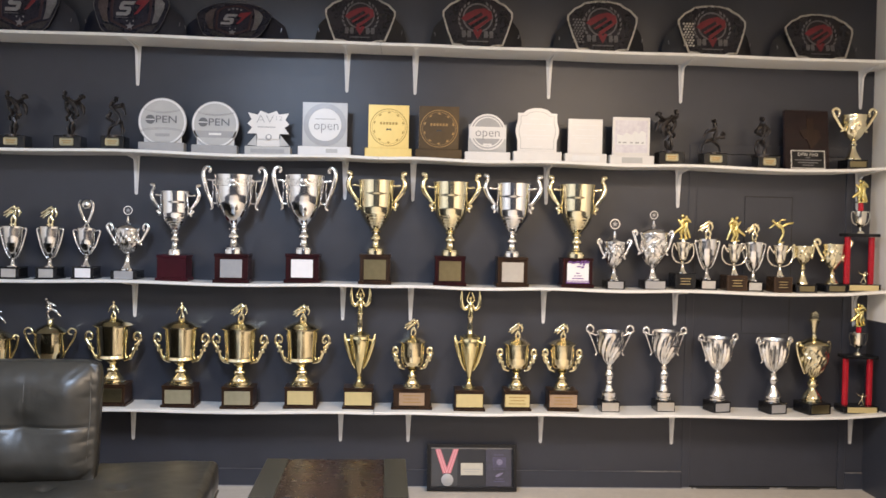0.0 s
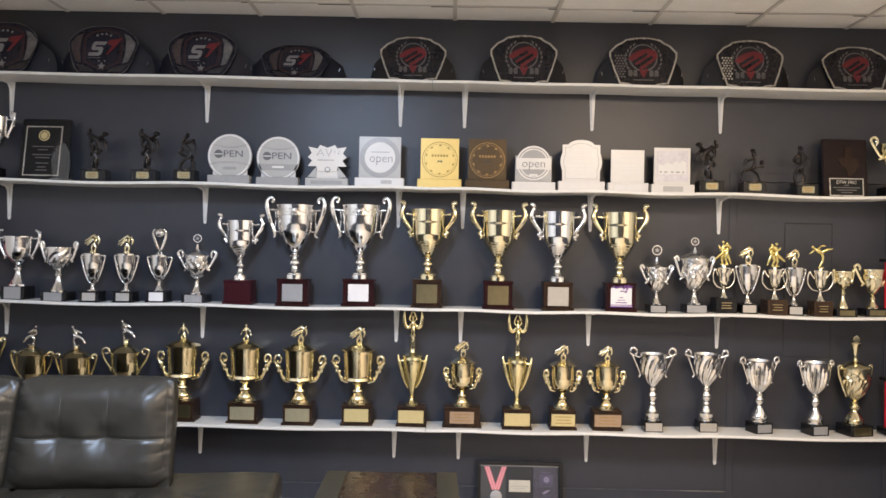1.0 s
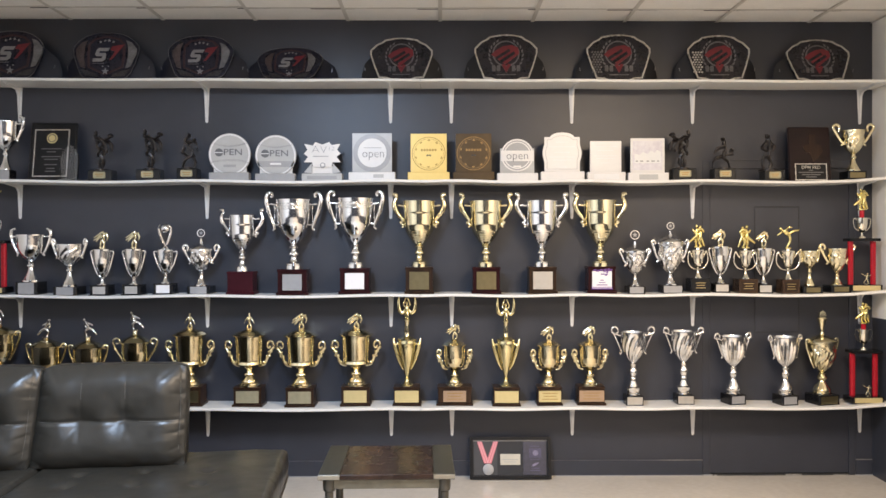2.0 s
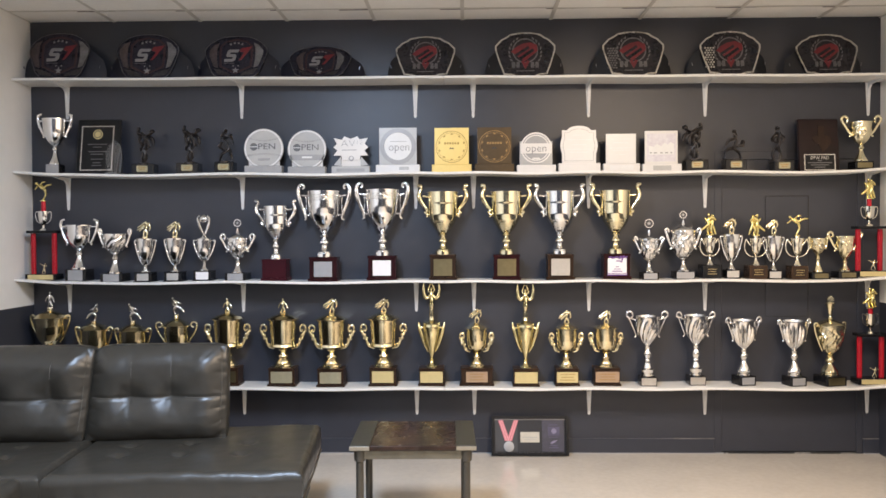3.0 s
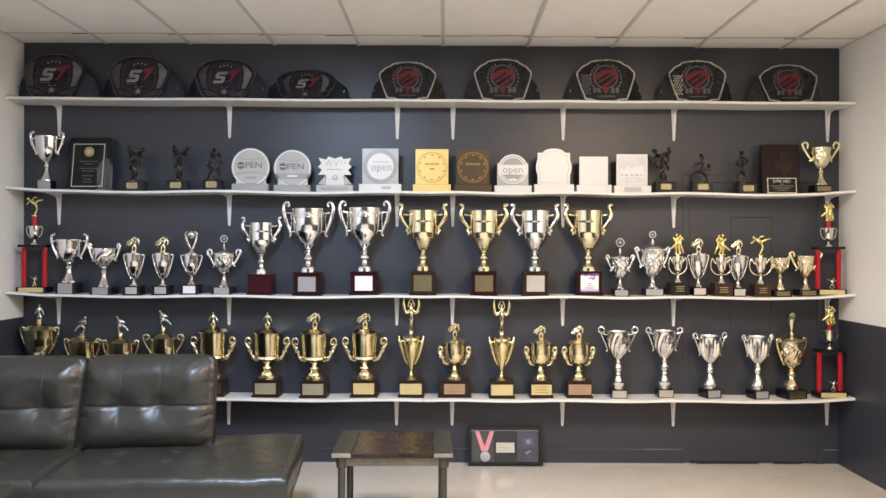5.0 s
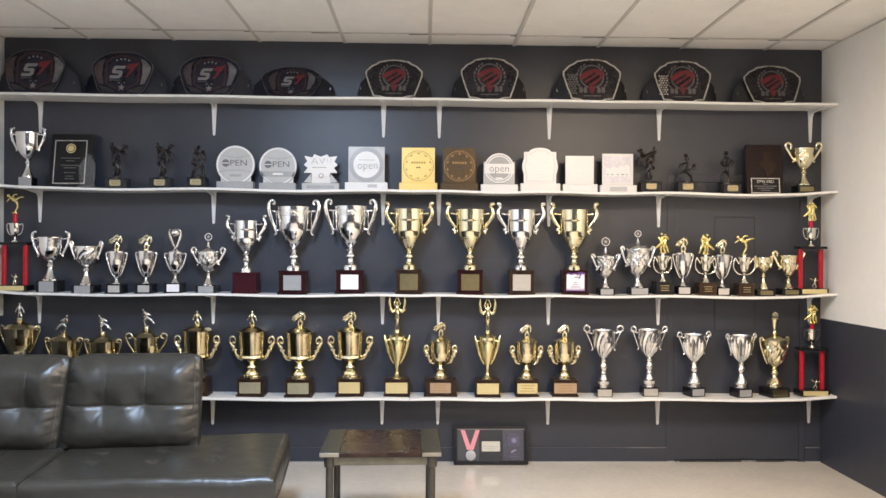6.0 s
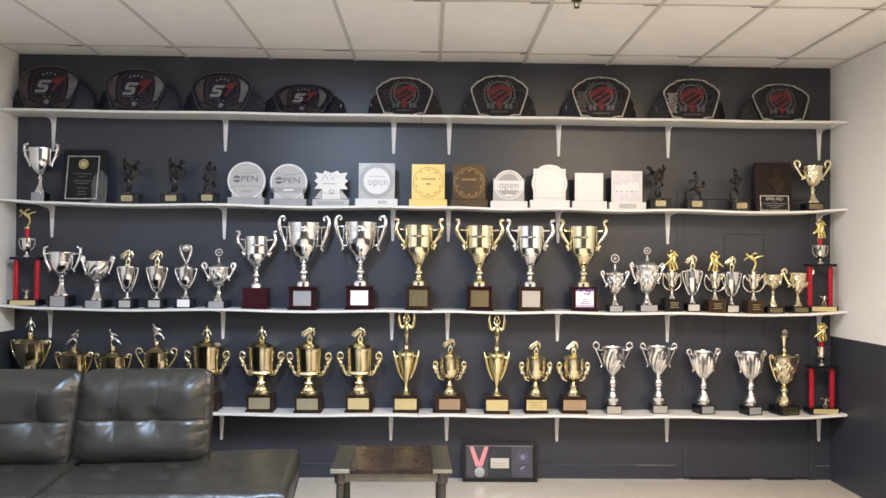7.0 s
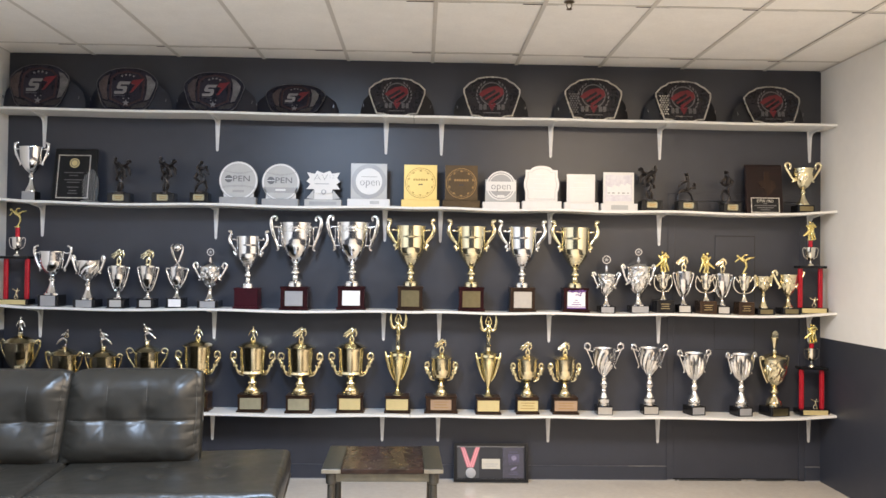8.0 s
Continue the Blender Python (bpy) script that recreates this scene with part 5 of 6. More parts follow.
part("text_bar", box(0.010, 0.075, -0.0370, -0.0352, 0.016, 0.038), M_PALE_ACRYLIC, t)

for x, face, line, wd, lab in ((0.012, M_GOLD_PANEL, M_GOLD_LINE, 0.232, "square bright gold award with engraved circle"), (0.301, M_BRONZE_PANEL, M_BRONZE_LINE, 0.230, "square dark bronze award with engraved circle")):
    t = award(lab, x, wd + 0.036, 0.055, face)
    w = wd / 2
    part("panel", slab([(-w, 0.056), (w, 0.056), (w, 0.304), (-w, 0.304)], -0.006, 0.006), face, t)
    zc = 0.176
    for r, q in ((0.108, 0.004), (0.096, 0.002)):
        part("ring", band(circle(0, zc, r, 40), circle(0, zc, r - q, 40), -0.0075, -0.0062), line, t, "engraved ring")
    for k in range(10):
        a = 2 * math.pi * k / 10 + 0.3
        g = part("ornament", slab([(-0.011, -0.003), (0.0, 0.005), (0.011, -0.003), (0.0, -0.006)], -0.0073, -0.0062), line, t)
        g.matrix_basis = pose(0.087 * math.cos(a), 0, zc + 0.087 * math.sin(a)) @ Matrix.Rotation(-a + math.pi / 2, 4, "Y")
    for k in range(6):
        part("text_bar", box(-0.050 + 0.0175 * k, -0.038 + 0.0175 * k, -0.0073, -0.0062, zc + 0.016, zc + 0.030), line, t)
    part("emblem", slab([(-0.016, zc - 0.018), (-0.010, zc - 0.004), (0.0, zc - 0.010), (0.010, zc - 0.004), (0.016, zc - 0.018), (0.0, zc - 0.013)], -0.0075, -0.0062), M_INK, t)

t = award("round white ringed award lettered open on a grey square", 0.582, 0.262, 0.054, M_BRIGHT)
part("panel", slab([(-0.110, 0.055), (0.110, 0.055), (0.110, 0.215), (-0.110, 0.215)], 0.0, 0.010), M_PALE_ACRYLIC, t)
part("disc", slab(circle(0, 0.170, 0.104, 40), -0.008, -0.001), M_GREY_ACRYLIC, t)
for r, q in ((0.105, 0.010), (0.088, 0.007)):
    part("ring", band(circle(0, 0.170, r, 40), circle(0, 0.170, r - q, 40), -0.0105, -0.0082), M_BRIGHT, t, "white ring")
part("band", box(-0.106, 0.106, -0.0125, -0.0108, 0.132, 0.200), M_BRIGHT, t, "pale band")
lettering("open", 0.074, 0.0, -0.0140, 0.166, M_PRINT, t, width=0.138, thin=0.0012)
part("text_bar", box(-0.025, 0.025, -0.0102, -0.0084, 0.092, 0.104), M_BRIGHT, t)

t = award("white shaped award plaque with arched top", 0.871, 0.280, 0.056, M_BRIGHT)
arch = [(-0.114, 0.057), (0.114, 0.057), (0.114, 0.12)] + [(0.114 + 0.012 * math.sin(math.pi * i / 6), 0.12 + 0.11 * i / 6) for i in range(1, 6)] + [(0.114, 0.232), (0.114, 0.280), (0.080, 0.280)] + [(0.075 * math.cos(a), 0.280 + 0.030 * math.sin(a)) for a in [math.pi * i / 8 for i in range(1, 8)]] + [(-0.080, 0.280), (-0.114, 0.280), (-0.114, 0.232)] + [(-0.114 - 0.012 * math.sin(math.pi * i / 6), 0.232 - 0.11 * i / 6) for i in range(1, 6)] + [(-0.114, 0.12)]
part("panel", slab(arch, -0.006, 0.006), M_BRIGHT, t)
part("inner_line", band([(a * 0.86, 0.17 + (b - 0.17) * 0.86) for a, b in arch], [(a * 0.83, 0.17 + (b - 0.17) * 0.84) for a, b in arch], -0.0073, -0.0062), M_PALE_ACRYLIC, t, "engraved inner outline")
for zb, w in ((0.085, 0.030), (0.130, 0.060), (0.150, 0.085), (0.180, 0.050), (0.215, 0.085), (0.245, 0.040)):
    part("text_bar", box(-w, w, -0.0073, -0.0062, zb, zb + 0.004), M_ACRYLIC, t)
t = award("plain white rectangular award plaque", 1.152, 0.244, 0.056, M_BRIGHT)
part("panel", box(-0.101, 0.101, -0.006, 0.006, 0.057, 0.258, 0.002), M_BRIGHT, t)
part("plate", box(-0.080, 0.080, -0.0368, -0.0352, 0.010, 0.044), M_ACRYLIC, t)
for zb, w in ((0.220, 0.070), (0.195, 0.050), (0.160, 0.075), (0.145, 0.060), (0.115, 0.030)):
    part("text_bar", box(-w, w, -0.0073, -0.0062, zb, zb + 0.004), M_ACRYLIC, t)
t = award("white rectangular award plaque with violet-grey print", 1.422, 0.260, 0.056, M_BRIGHT)
part("panel", box(-0.110, 0.110, -0.006, 0.006, 0.057, 0.280, 0.002), M_BRIGHT, t)
M_SCENE = material("violet_grey_print", (0.80, 0.79, 0.80), 0.35, scale=42, vary=0.05, spots=(0.52, 0.48, 0.54))
part("print", box(-0.095, 0.095, -0.0076, -0.0062, 0.074, 0.262), M_SCENE, t, "blurred printed picture")
part("print_shape", slab([(-0.085, 0.120), (0.085, 0.120), (0.085, 0.190), (0.060, 0.205), (0.045, 0.185), (0.020, 0.200), (0.0, 0.176), (-0.030, 0.192), (-0.050, 0.172), (-0.085, 0.180)], -0.0088, -0.0077), M_ACRYLIC, t, "greyish printed skyline")
for px, w in ((-0.070, 0.014), (-0.040, 0.020), (0.0, 0.016), (0.034, 0.022), (0.066, 0.012)):
    part("print_mark", box(px - w / 2, px + w / 2, -0.0100, -0.0089, 0.128, 0.136), M_GREY_ACRYLIC, t, "darker printed mark")
part("plate", box(-0.060, 0.060, -0.0368, -0.0352, 0.012, 0.044), M_PALE_ACRYLIC, t)

# ---- plaques on the second shelf ----
z = shelf_z(2, -2.40)
t = root("wooden_plaque", -2.425, -0.130, z, "black lacquered plaque with silver-edged plate leaning on the wall", "plaque")
t.matrix_basis = pose(-2.425, -0.145, z, -9, 0, 0)
board = part("board", box(-0.150, 0.150, 0.0, 0.022, 0, 0.392, 0.006), M_FRAME, t)
part("border", band([(-0.120, 0.030), (0.105, 0.030), (0.105, 0.345), (-0.120, 0.345)], [(-0.113, 0.037), (0.098, 0.037), (0.098, 0.338), (-0.113, 0.338)], -0.004, -0.0005), M_NICKEL, board, "silver border")
part("plate", box(-0.113, 0.098, -0.003, -0.0005, 0.037, 0.338), M_FRAME, board, "black engraved plate")
part("seal", slab(circle(-0.006, 0.285, 0.034, 24), -0.005, -0.0031), M_PLATE_CREAM, board, "round pale gold seal")
part("seal_ring", band(circle(-0.006, 0.285, 0.027, 24), circle(-0.006, 0.285, 0.022, 24), -0.006, -0.0051), M_INK, board)
for zb, w in ((0.215, 0.066), (0.195, 0.030), (0.163, 0.062), (0.145, 0.044), (0.110, 0.040), (0.085, 0.026), (0.066, 0.034)):
    part("text_bar", box(-0.006 - w, -0.006 + w, -0.0045, -0.0031, zb - 0.003, zb + 0.003), M_DARK_NICKEL, board)
t = root("glass_award", -2.284, -0.195, shelf_z(2, -2.27), "clear pointed glass award on a small glass foot", "award")
part("foot", box(-0.062, 0.062, -0.025, 0.025, 0, 0.012, 0.002), M_GLASS, t)
part("blade", slab([(-0.052, 0.013), (0.052, 0.013), (0.062, 0.10), (0.060, 0.17), (0.030, 0.225), (0.010, 0.235), (-0.030, 0.200), (-0.056, 0.15)], -0.007, 0.007), M_GLASS, t)

z = shelf_z(2, 2.467)
t = root("wooden_plaque", 2.480, -0.135, z, "oxblood wooden plaque with black silver-edged plate", "plaque")
t.matrix_basis = pose(2.480, -0.145, z, -6, 0, 0)
board = part("board", box(-0.136, 0.136, 0.0, 0.022, 0, 0.362, 0.006), M_OXBLOOD, t)
part("relief", slab([(0.02, 0.13), (0.055, 0.16), (0.085, 0.20), (0.075, 0.24), (0.04, 0.25), (0.04, 0.31), (0.0, 0.31), (0.0, 0.25), (-0.045, 0.235), (-0.02, 0.19), (0.0, 0.19)], -0.004, -0.0005), M_WALNUT, board, "carved outline shape")
part("border", band([(-0.100, 0.010), (0.106, 0.010), (0.106, 0.120), (-0.100, 0.120)], [(-0.094, 0.016), (0.100, 0.016), (0.100, 0.114), (-0.094, 0.114)], -0.004, -0.0005), M_NICKEL, board, "silver border")
part("plate", box(-0.094, 0.100, -0.003, -0.0005, 0.016, 0.114), M_FRAME, board, "black engraved plate")
lettering("DFW PRO", 0.030, 0.003, -0.004, 0.094, M_NICKEL, board, width=0.120)
for zb, w in ((0.076, 0.014), (0.062, 0.080), (0.047, 0.060), (0.032, 0.034)):
    part("text_bar", box(0.003 - w, 0.003 + w, -0.0042, -0.0031, zb - 0.003, zb + 0.003), M_DARK_NICKEL, board)


# ---- championship belts on the top shelf ----
def shield(w, h, grow=0.0, five=True):
    """Half-widths round a belt's centre plate."""
    if five:
        pts = [(0.0, 0.0), (0.16, 0.0), (0.24, 0.045), (0.36, 0.055), (0.43, 0.30), (0.50, 0.60), (0.50, 0.70), (0.40, 0.84), (0.31, 0.90), (0.26, 0.955), (0.12, 0.99), (0.0, 1.0)]
    else:
        pts = [(0.0, 0.0), (0.20, 0.0), (0.31, 0.04), (0.38, 0.13), (0.44, 0.32), (0.49, 0.54), (0.50, 0.64), (0.485, 0.72), (0.42, 0.83), (0.31, 0.93), (0.20, 0.98), (0.08, 1.0), (0.0, 1.0)]
    ring = pts + [(-p, q) for p, q in pts[-2:0:-1]]
    return [(p * (w - 2 * grow), grow + q * (h - 2 * grow)) for p, q in ring]


def belt(label, x, top, w, five, wing, lean, art):
    z = shelf_z(1, x)
    h = (top - z) / math.cos(radians(lean)) * 0.985
    t = root("championship_belt", x, -0.175, z, label, "belt", "championship belts on the top shelf")
    # strap: a curved band of leather that sweeps back on both sides
    bm = bmesh.new()
    rows = []
    for i in range(29):
        u = -1 + 2 * i / 28
        px = u * wing
        py = 0.008 + 0.085 * abs(u) ** 2.2
        hi = h * (0.80 - 0.42 * abs(u) ** 2.6) if abs(u) < 0.97 else h * 0.22
        lo = 0.002
        back = math.tan(radians(lean)) / 5
        rows.append([bm.verts.new(c) for c in ((px, py, lo), (px, py + hi * back * 5, hi), (px * 0.985, py + 0.009 + hi * back * 5, hi), (px * 0.985, py + 0.009, lo))])
    for a, b in zip(rows, rows[1:]):
        for q in range(4):
            bm.faces.new((a[q], a[(q + 1) % 4], b[(q + 1) % 4], b[q]))
    bm.faces.new(rows[0])
    bm.faces.new(rows[-1][::-1])
    part("strap", bm, M_BLACK_LEATHER if five else M_NAVY_LEATHER, t, "black leather strap" if five else "navy-black leather strap", smooth=50)
    plate = part("centre_plate", slab(shield(w, h, 0, five), -0.010, -0.002), M_BELT_FACE if five else M_NAVY_FACE, t, "embossed dark centre plate")
    plate.rotation_euler = (radians(-lean), 0, 0)
    rim = 0.010 if five else 0.0035
    part("rim", band(shield(w, h, 0, five), shield(w, h, rim, five), -0.015, -0.0102), M_NICKEL if five else M_DARK_NICKEL, plate, "raised metal rim")
    s = h / 0.28
    if five:
        part("ring", band(circle(0, 0.165 * s, 0.078 * s, 32), circle(0, 0.165 * s, 0.070 * s, 32), -0.0125, -0.0102), M_DARK_NICKEL, plate, "dark raised ring")
        for sd in (-1, 1):
            for k in range(9):
                a = radians(-60 + 15 * k)
                cx, cz = sd * 0.096 * s * math.cos(a), (0.155 + 0.098 * math.sin(a)) * s
                g = part("laurel_leaf", slab([(0, -0.013 * s), (0.006 * s, 0), (0, 0.014 * s), (-0.006 * s, 0)], -0.0125, -0.0102), M_DARK_NICKEL, plate)
                g.matrix_basis = pose(cx, 0, cz) @ Matrix.Rotation(sd * (radians(20) - a * 0.9), 4, "Y")
        red = [(-0.085, 0.158), (-0.061, 0.183), (-0.018, 0.207), (0.032, 0.217), (0.070, 0.200), (0.075, 0.163), (-0.003, 0.099), (-0.026, 0.114)]
        part("red_emblem", slab([(a * s, b * s) for a, b in red], -0.0135, -0.0102), M_BELT_RED, plate, "dull red enamel emblem")
        for slot in ([(-0.062, 0.142), (-0.050, 0.129), (0.026, 0.178), (0.018, 0.193)], [(-0.037, 0.121), (-0.025, 0.108), (0.054, 0.162), (0.046, 0.178)]):
            part("emblem_slot", slab([(a * s, b * s) for a, b in slot], -0.0150, -0.0136), M_BELT_FACE, plate, "dark slot in the emblem")
        part("red_tip", slab([(a * s, b * s) for a, b in ((-0.026, 0.098), (-0.010, 0.104), (0.0, 0.088), (0.010, 0.104), (0.026, 0.098), (0.0, 0.048))], -0.0140, -0.0102), M_BELT_RED, plate, "red enamel point")
        for cx in (-0.072, -0.044, 0.042, 0.070):
            part("raised_mark", box(cx * s - 0.010 * s, cx * s + 0.010 * s, -0.0130, -0.0102, 0.058 * s, 0.094 * s, 0.002), M_DARK_NICKEL, plate, "worn raised mark")
        part("base_line", box(-0.055 * s, 0.055 * s, -0.0130, -0.0102, 0.036 * s, 0.041 * s), M_DARK_NICKEL, plate)
        if art:
            bm = bmesh.new()
            for i in range(6):
                for j in range(9):
                    cx = -0.150 + 0.016 * i + (0.008 if j % 2 else 0)
                    cz = 0.055 + 0.015 * j
                    if abs(cx) > 0.098 - 0.2 * abs(cz - 0.12) * 0 and cx > -0.185 + 0.10 * max(0, 0.14 - cz) * 4:
                        slab(circle(cx * s, cz * s, 0.0062 * s, 6), -0.0125, -0.0102, bm)
            part("mesh_pattern", bm, M_NICKEL if art > 1 else M_DARK_NICKEL, plate, "pierced honeycomb pattern")["kind"] = "stuff"
    else:
        outer = [(-0.100, 0.075), (0.0, 0.028), (0.100, 0.075), (0.106, 0.150), (0.104, 0.215), (0.070, 0.248), (0.0, 0.262), (-0.070, 0.248), (-0.104, 0.215), (-0.106, 0.150)]
        inner = [(a * 0.88, 0.15 + (b - 0.15) * 0.90) for a, b in outer]
        part("frame_ring", band([(a * s, b * s) for a, b in outer], [(a * s, b * s) for a, b in inner], -0.0125, -0.0102), M_DIM_RED, plate, "dull maroon inner frame")
        for sd in (-1, 1):
            part("stud", slab(circle(sd * 0.016 * s, 0.082 * s, 0.004 * s, 8), -0.0135, -0.0102), M_DULL_SILVER, plate)
            part("leaf_scroll", slab([(sd * a * s, b * s) for a, b in ((0.030, 0.020), (0.110, 0.026), (0.140, 0.066), (0.098, 0.058), (0.050, 0.038))], -0.0125, -0.0102), M_DIM_NICKEL, plate, "dim scrollwork below the panels")
        for sd in (-1, 1):
            # right panel in the lit tone, left in the shaded tone of one metal
            part("side_panel", slab([(sd * a * s, b * s) for a, b in ((0.112, 0.070), (0.140, 0.080), (0.168, 0.15), (0.170, 0.185), (0.140, 0.222), (0.108, 0.236), (0.120, 0.200), (0.122, 0.130))], -0.0135, -0.0102), M_SIDE_PANEL if sd > 0 else M_SHADED_PANEL, plate, "hatched side ornament")
        ess = [(-0.075, 0.110), (-0.012, 0.110), (0.004, 0.122), (0.002, 0.150), (-0.008, 0.160), (-0.052, 0.160), (-0.050, 0.172), (0.006, 0.172), (0.012, 0.190), (-0.062, 0.190), (-0.072, 0.180), (-0.074, 0.152), (-0.064, 0.142), (-0.020, 0.142), (-0.022, 0.128), (-0.080, 0.128)]
        part("emblem", slab([((a + 0.30 * (b - 0.15)) * s * 0.85, b * s) for a, b in ess], -0.0145, -0.0102), M_DULL_SILVER, plate, "pale bent emblem")
        part("red_emblem", slab([(a * s, b * s) for a, b in ((0.020, 0.178), (0.034, 0.200), (0.100, 0.210), (0.084, 0.188), (0.034, 0.122), (0.018, 0.118), (0.050, 0.170))], -0.0145, -0.0102), M_BELT_RED, plate, "red slanted emblem")
        part("base_line", box(-0.075 * s, -0.010 * s, -0.0130, -0.0102, 0.098 * s, 0.101 * s), M_DARK_NICKEL, plate)
        five_star = [(math.sin(math.pi * k / 5) * (0.022 if k % 2 == 0 else 0.009), math.cos(math.pi * k / 5) * (0.022 if k % 2 == 0 else 0.009)) for k in range(10)]
        part("star", slab([(p * s, (q + 0.052) * s) for p, q in five_star], -0.0140, -0.0102), M_DULL_SILVER, plate, "silver star")
        for k in range(4):
            part("small_star", slab([((p * 0.4 - 0.036 + 0.024 * k) * s, (q * 0.4 + 0.226 + 0.008 * (k in (1, 2))) * s) for p, q in five_star], -0.0135, -0.0102), M_DULL_SILVER, plate, "silver star")
    for sd in (-1, 1):
        bm = box(-0.002, 0.002, -0.002, 0.002, 0, 0.020)
        b = part("snap", bm, M_DARK_NICKEL, t, "small chrome snap")
        b.matrix_basis = pose(sd * wing * 0.90, 0.050, h * 0.26, 0, sd * 12, 0)
    return t


S_LABEL = "navy-black championship belt with red and silver emblem"
F_LABEL = "black championship belt with red emblem and metal rim"
belt(S_LABEL, -2.668, 2.926, 0.415, False, 0.290, 10, 0)
belt(S_LABEL, -2.058, 2.912, 0.425, False, 0.290, 10, 0)
belt(S_LABEL, -1.452, 2.894, 0.425, False, 0.290, 12, 0)
belt("black championship belt slumped low on the shelf", -0.885, 2.827, 0.425, False, 0.300, 28, 0)
belt(F_LABEL, -0.162, 2.877, 0.402, True, 0.262, 12, 0)
belt(F_LABEL, 0.511, 2.896, 0.405, True, 0.268, 9, 0)
belt(F_LABEL + " and dark honeycomb", 1.235, 2.894, 0.411, True, 0.268, 9, 1)
belt(F_LABEL + " and bright honeycomb", 1.880, 2.888, 0.402, True, 0.268, 9, 2)
belt(F_LABEL, 2.524, 2.862, 0.408, True, 0.262, 13, 0)

# ---- framed medal on the floor ----
t = root("framed_medal", 0.541, -0.085, 0.001, "black framed medal on a pink ribbon leaning on the wall", "framed medal")
t.matrix_basis = pose(0.541, -0.088, 0.004, -12, 0, 0)
W, H = 0.266, 0.270
part("frame_moulding", band([(-W, 0), (W, 0), (W, H), (-W, H)], [(-W + 0.020, 0.020), (W - 0.020, 0.020), (W - 0.020, H - 0.020), (-W + 0.020, H - 0.020)], -0.012, 0.016), M_FRAME, t)
part("backing", box(-W + 0.019, W - 0.019, 0.008, 0.014, 0.019, H - 0.019), M_MAT_BLACK, t)
part("mat_panel", box(-0.240, -0.085, 0.005, 0.0078, 0.026, 0.240), M_MAT_GREY, t, "charcoal mat behind the medal")
part("mat_strip", box(-0.243, 0.243, 0.003, 0.0049, 0.241, 0.250), M_PLATE_GREY, t, "pale strip along the top")
for s in (-1, 1):
    part("ribbon", slab([(-0.148 + s * 0.070, 0.240), (-0.148 + s * 0.038, 0.240), (-0.148 - s * 0.012, 0.100), (-0.148 + s * 0.024, 0.100)], 0.0005 + 0.001 * s, 0.0022 + 0.001 * s), M_RIBBON, t, "pink-red ribbon")
part("medal", lathe([(0.036, -0.003), (0.036, 0.003), (0.030, 0.0045)], 28), M_PLATE_GREY, t, "round silver medal", smooth=30).matrix_basis = pose(-0.145, -0.002, 0.062, 90)
part("card", box(-0.065, 0.066, 0.002, 0.0048, 0.090, 0.160), M_CARD, t, "small beige card")
part("card_line", box(-0.052, 0.052, 0.0008, 0.0018, 0.122, 0.126), M_PLATE_GREY, t)
part("card_line", box(-0.040, 0.040, 0.0008, 0.0018, 0.108, 0.111), M_PLATE_GREY, t)
part("print", box(0.085, 0.235, 0.002, 0.0048, 0.026, 0.240), M_BLUE_PRINT, t, "dark bluish printed sheet")
part("print_shape", box(0.125, 0.205, 0.0, 0.0018, 0.135, 0.195), M_VIOLET, t, "violet printed block")
part("print_shape", slab([(0.140, 0.082), (0.154, 0.080), (0.178, 0.094), (0.190, 0.106), (0.170, 0.104), (0.148, 0.094)], 0.0, 0.0018), M_PALE_VIOLET, t, "small pale printed flash")
for zb, wv in ((0.205, 0.030), (0.122, 0.034), (0.066, 0.026), (0.052, 0.034)):
    part("print_bar", box(0.163 - wv, 0.163 + wv, 0.0, 0.0018, zb, zb + 0.006), M_VIOLET, t, "dim violet printed line")
part("print_shape", slab(circle(0.166, 0.166, 0.018, 12), -0.0014, -0.0002), M_PALE_VIOLET, t, "pale violet printed spot")
for s in (-1, 1):
    for q in (0.3, 0.7):
        xa, xb = -0.148 + s * (0.070 - 0.032 * q), -0.148 + s * (0.024 - 0.036 * q)
        part("ribbon_stripe", slab([(xa - 0.002, 0.239), (xa + 0.002, 0.239), (xb + 0.002, 0.102), (xb - 0.002, 0.102)], -0.0018 + 0.0002 * s, -0.0008 + 0.0002 * s), M_STRIPE, t, "pale ribbon stripe")

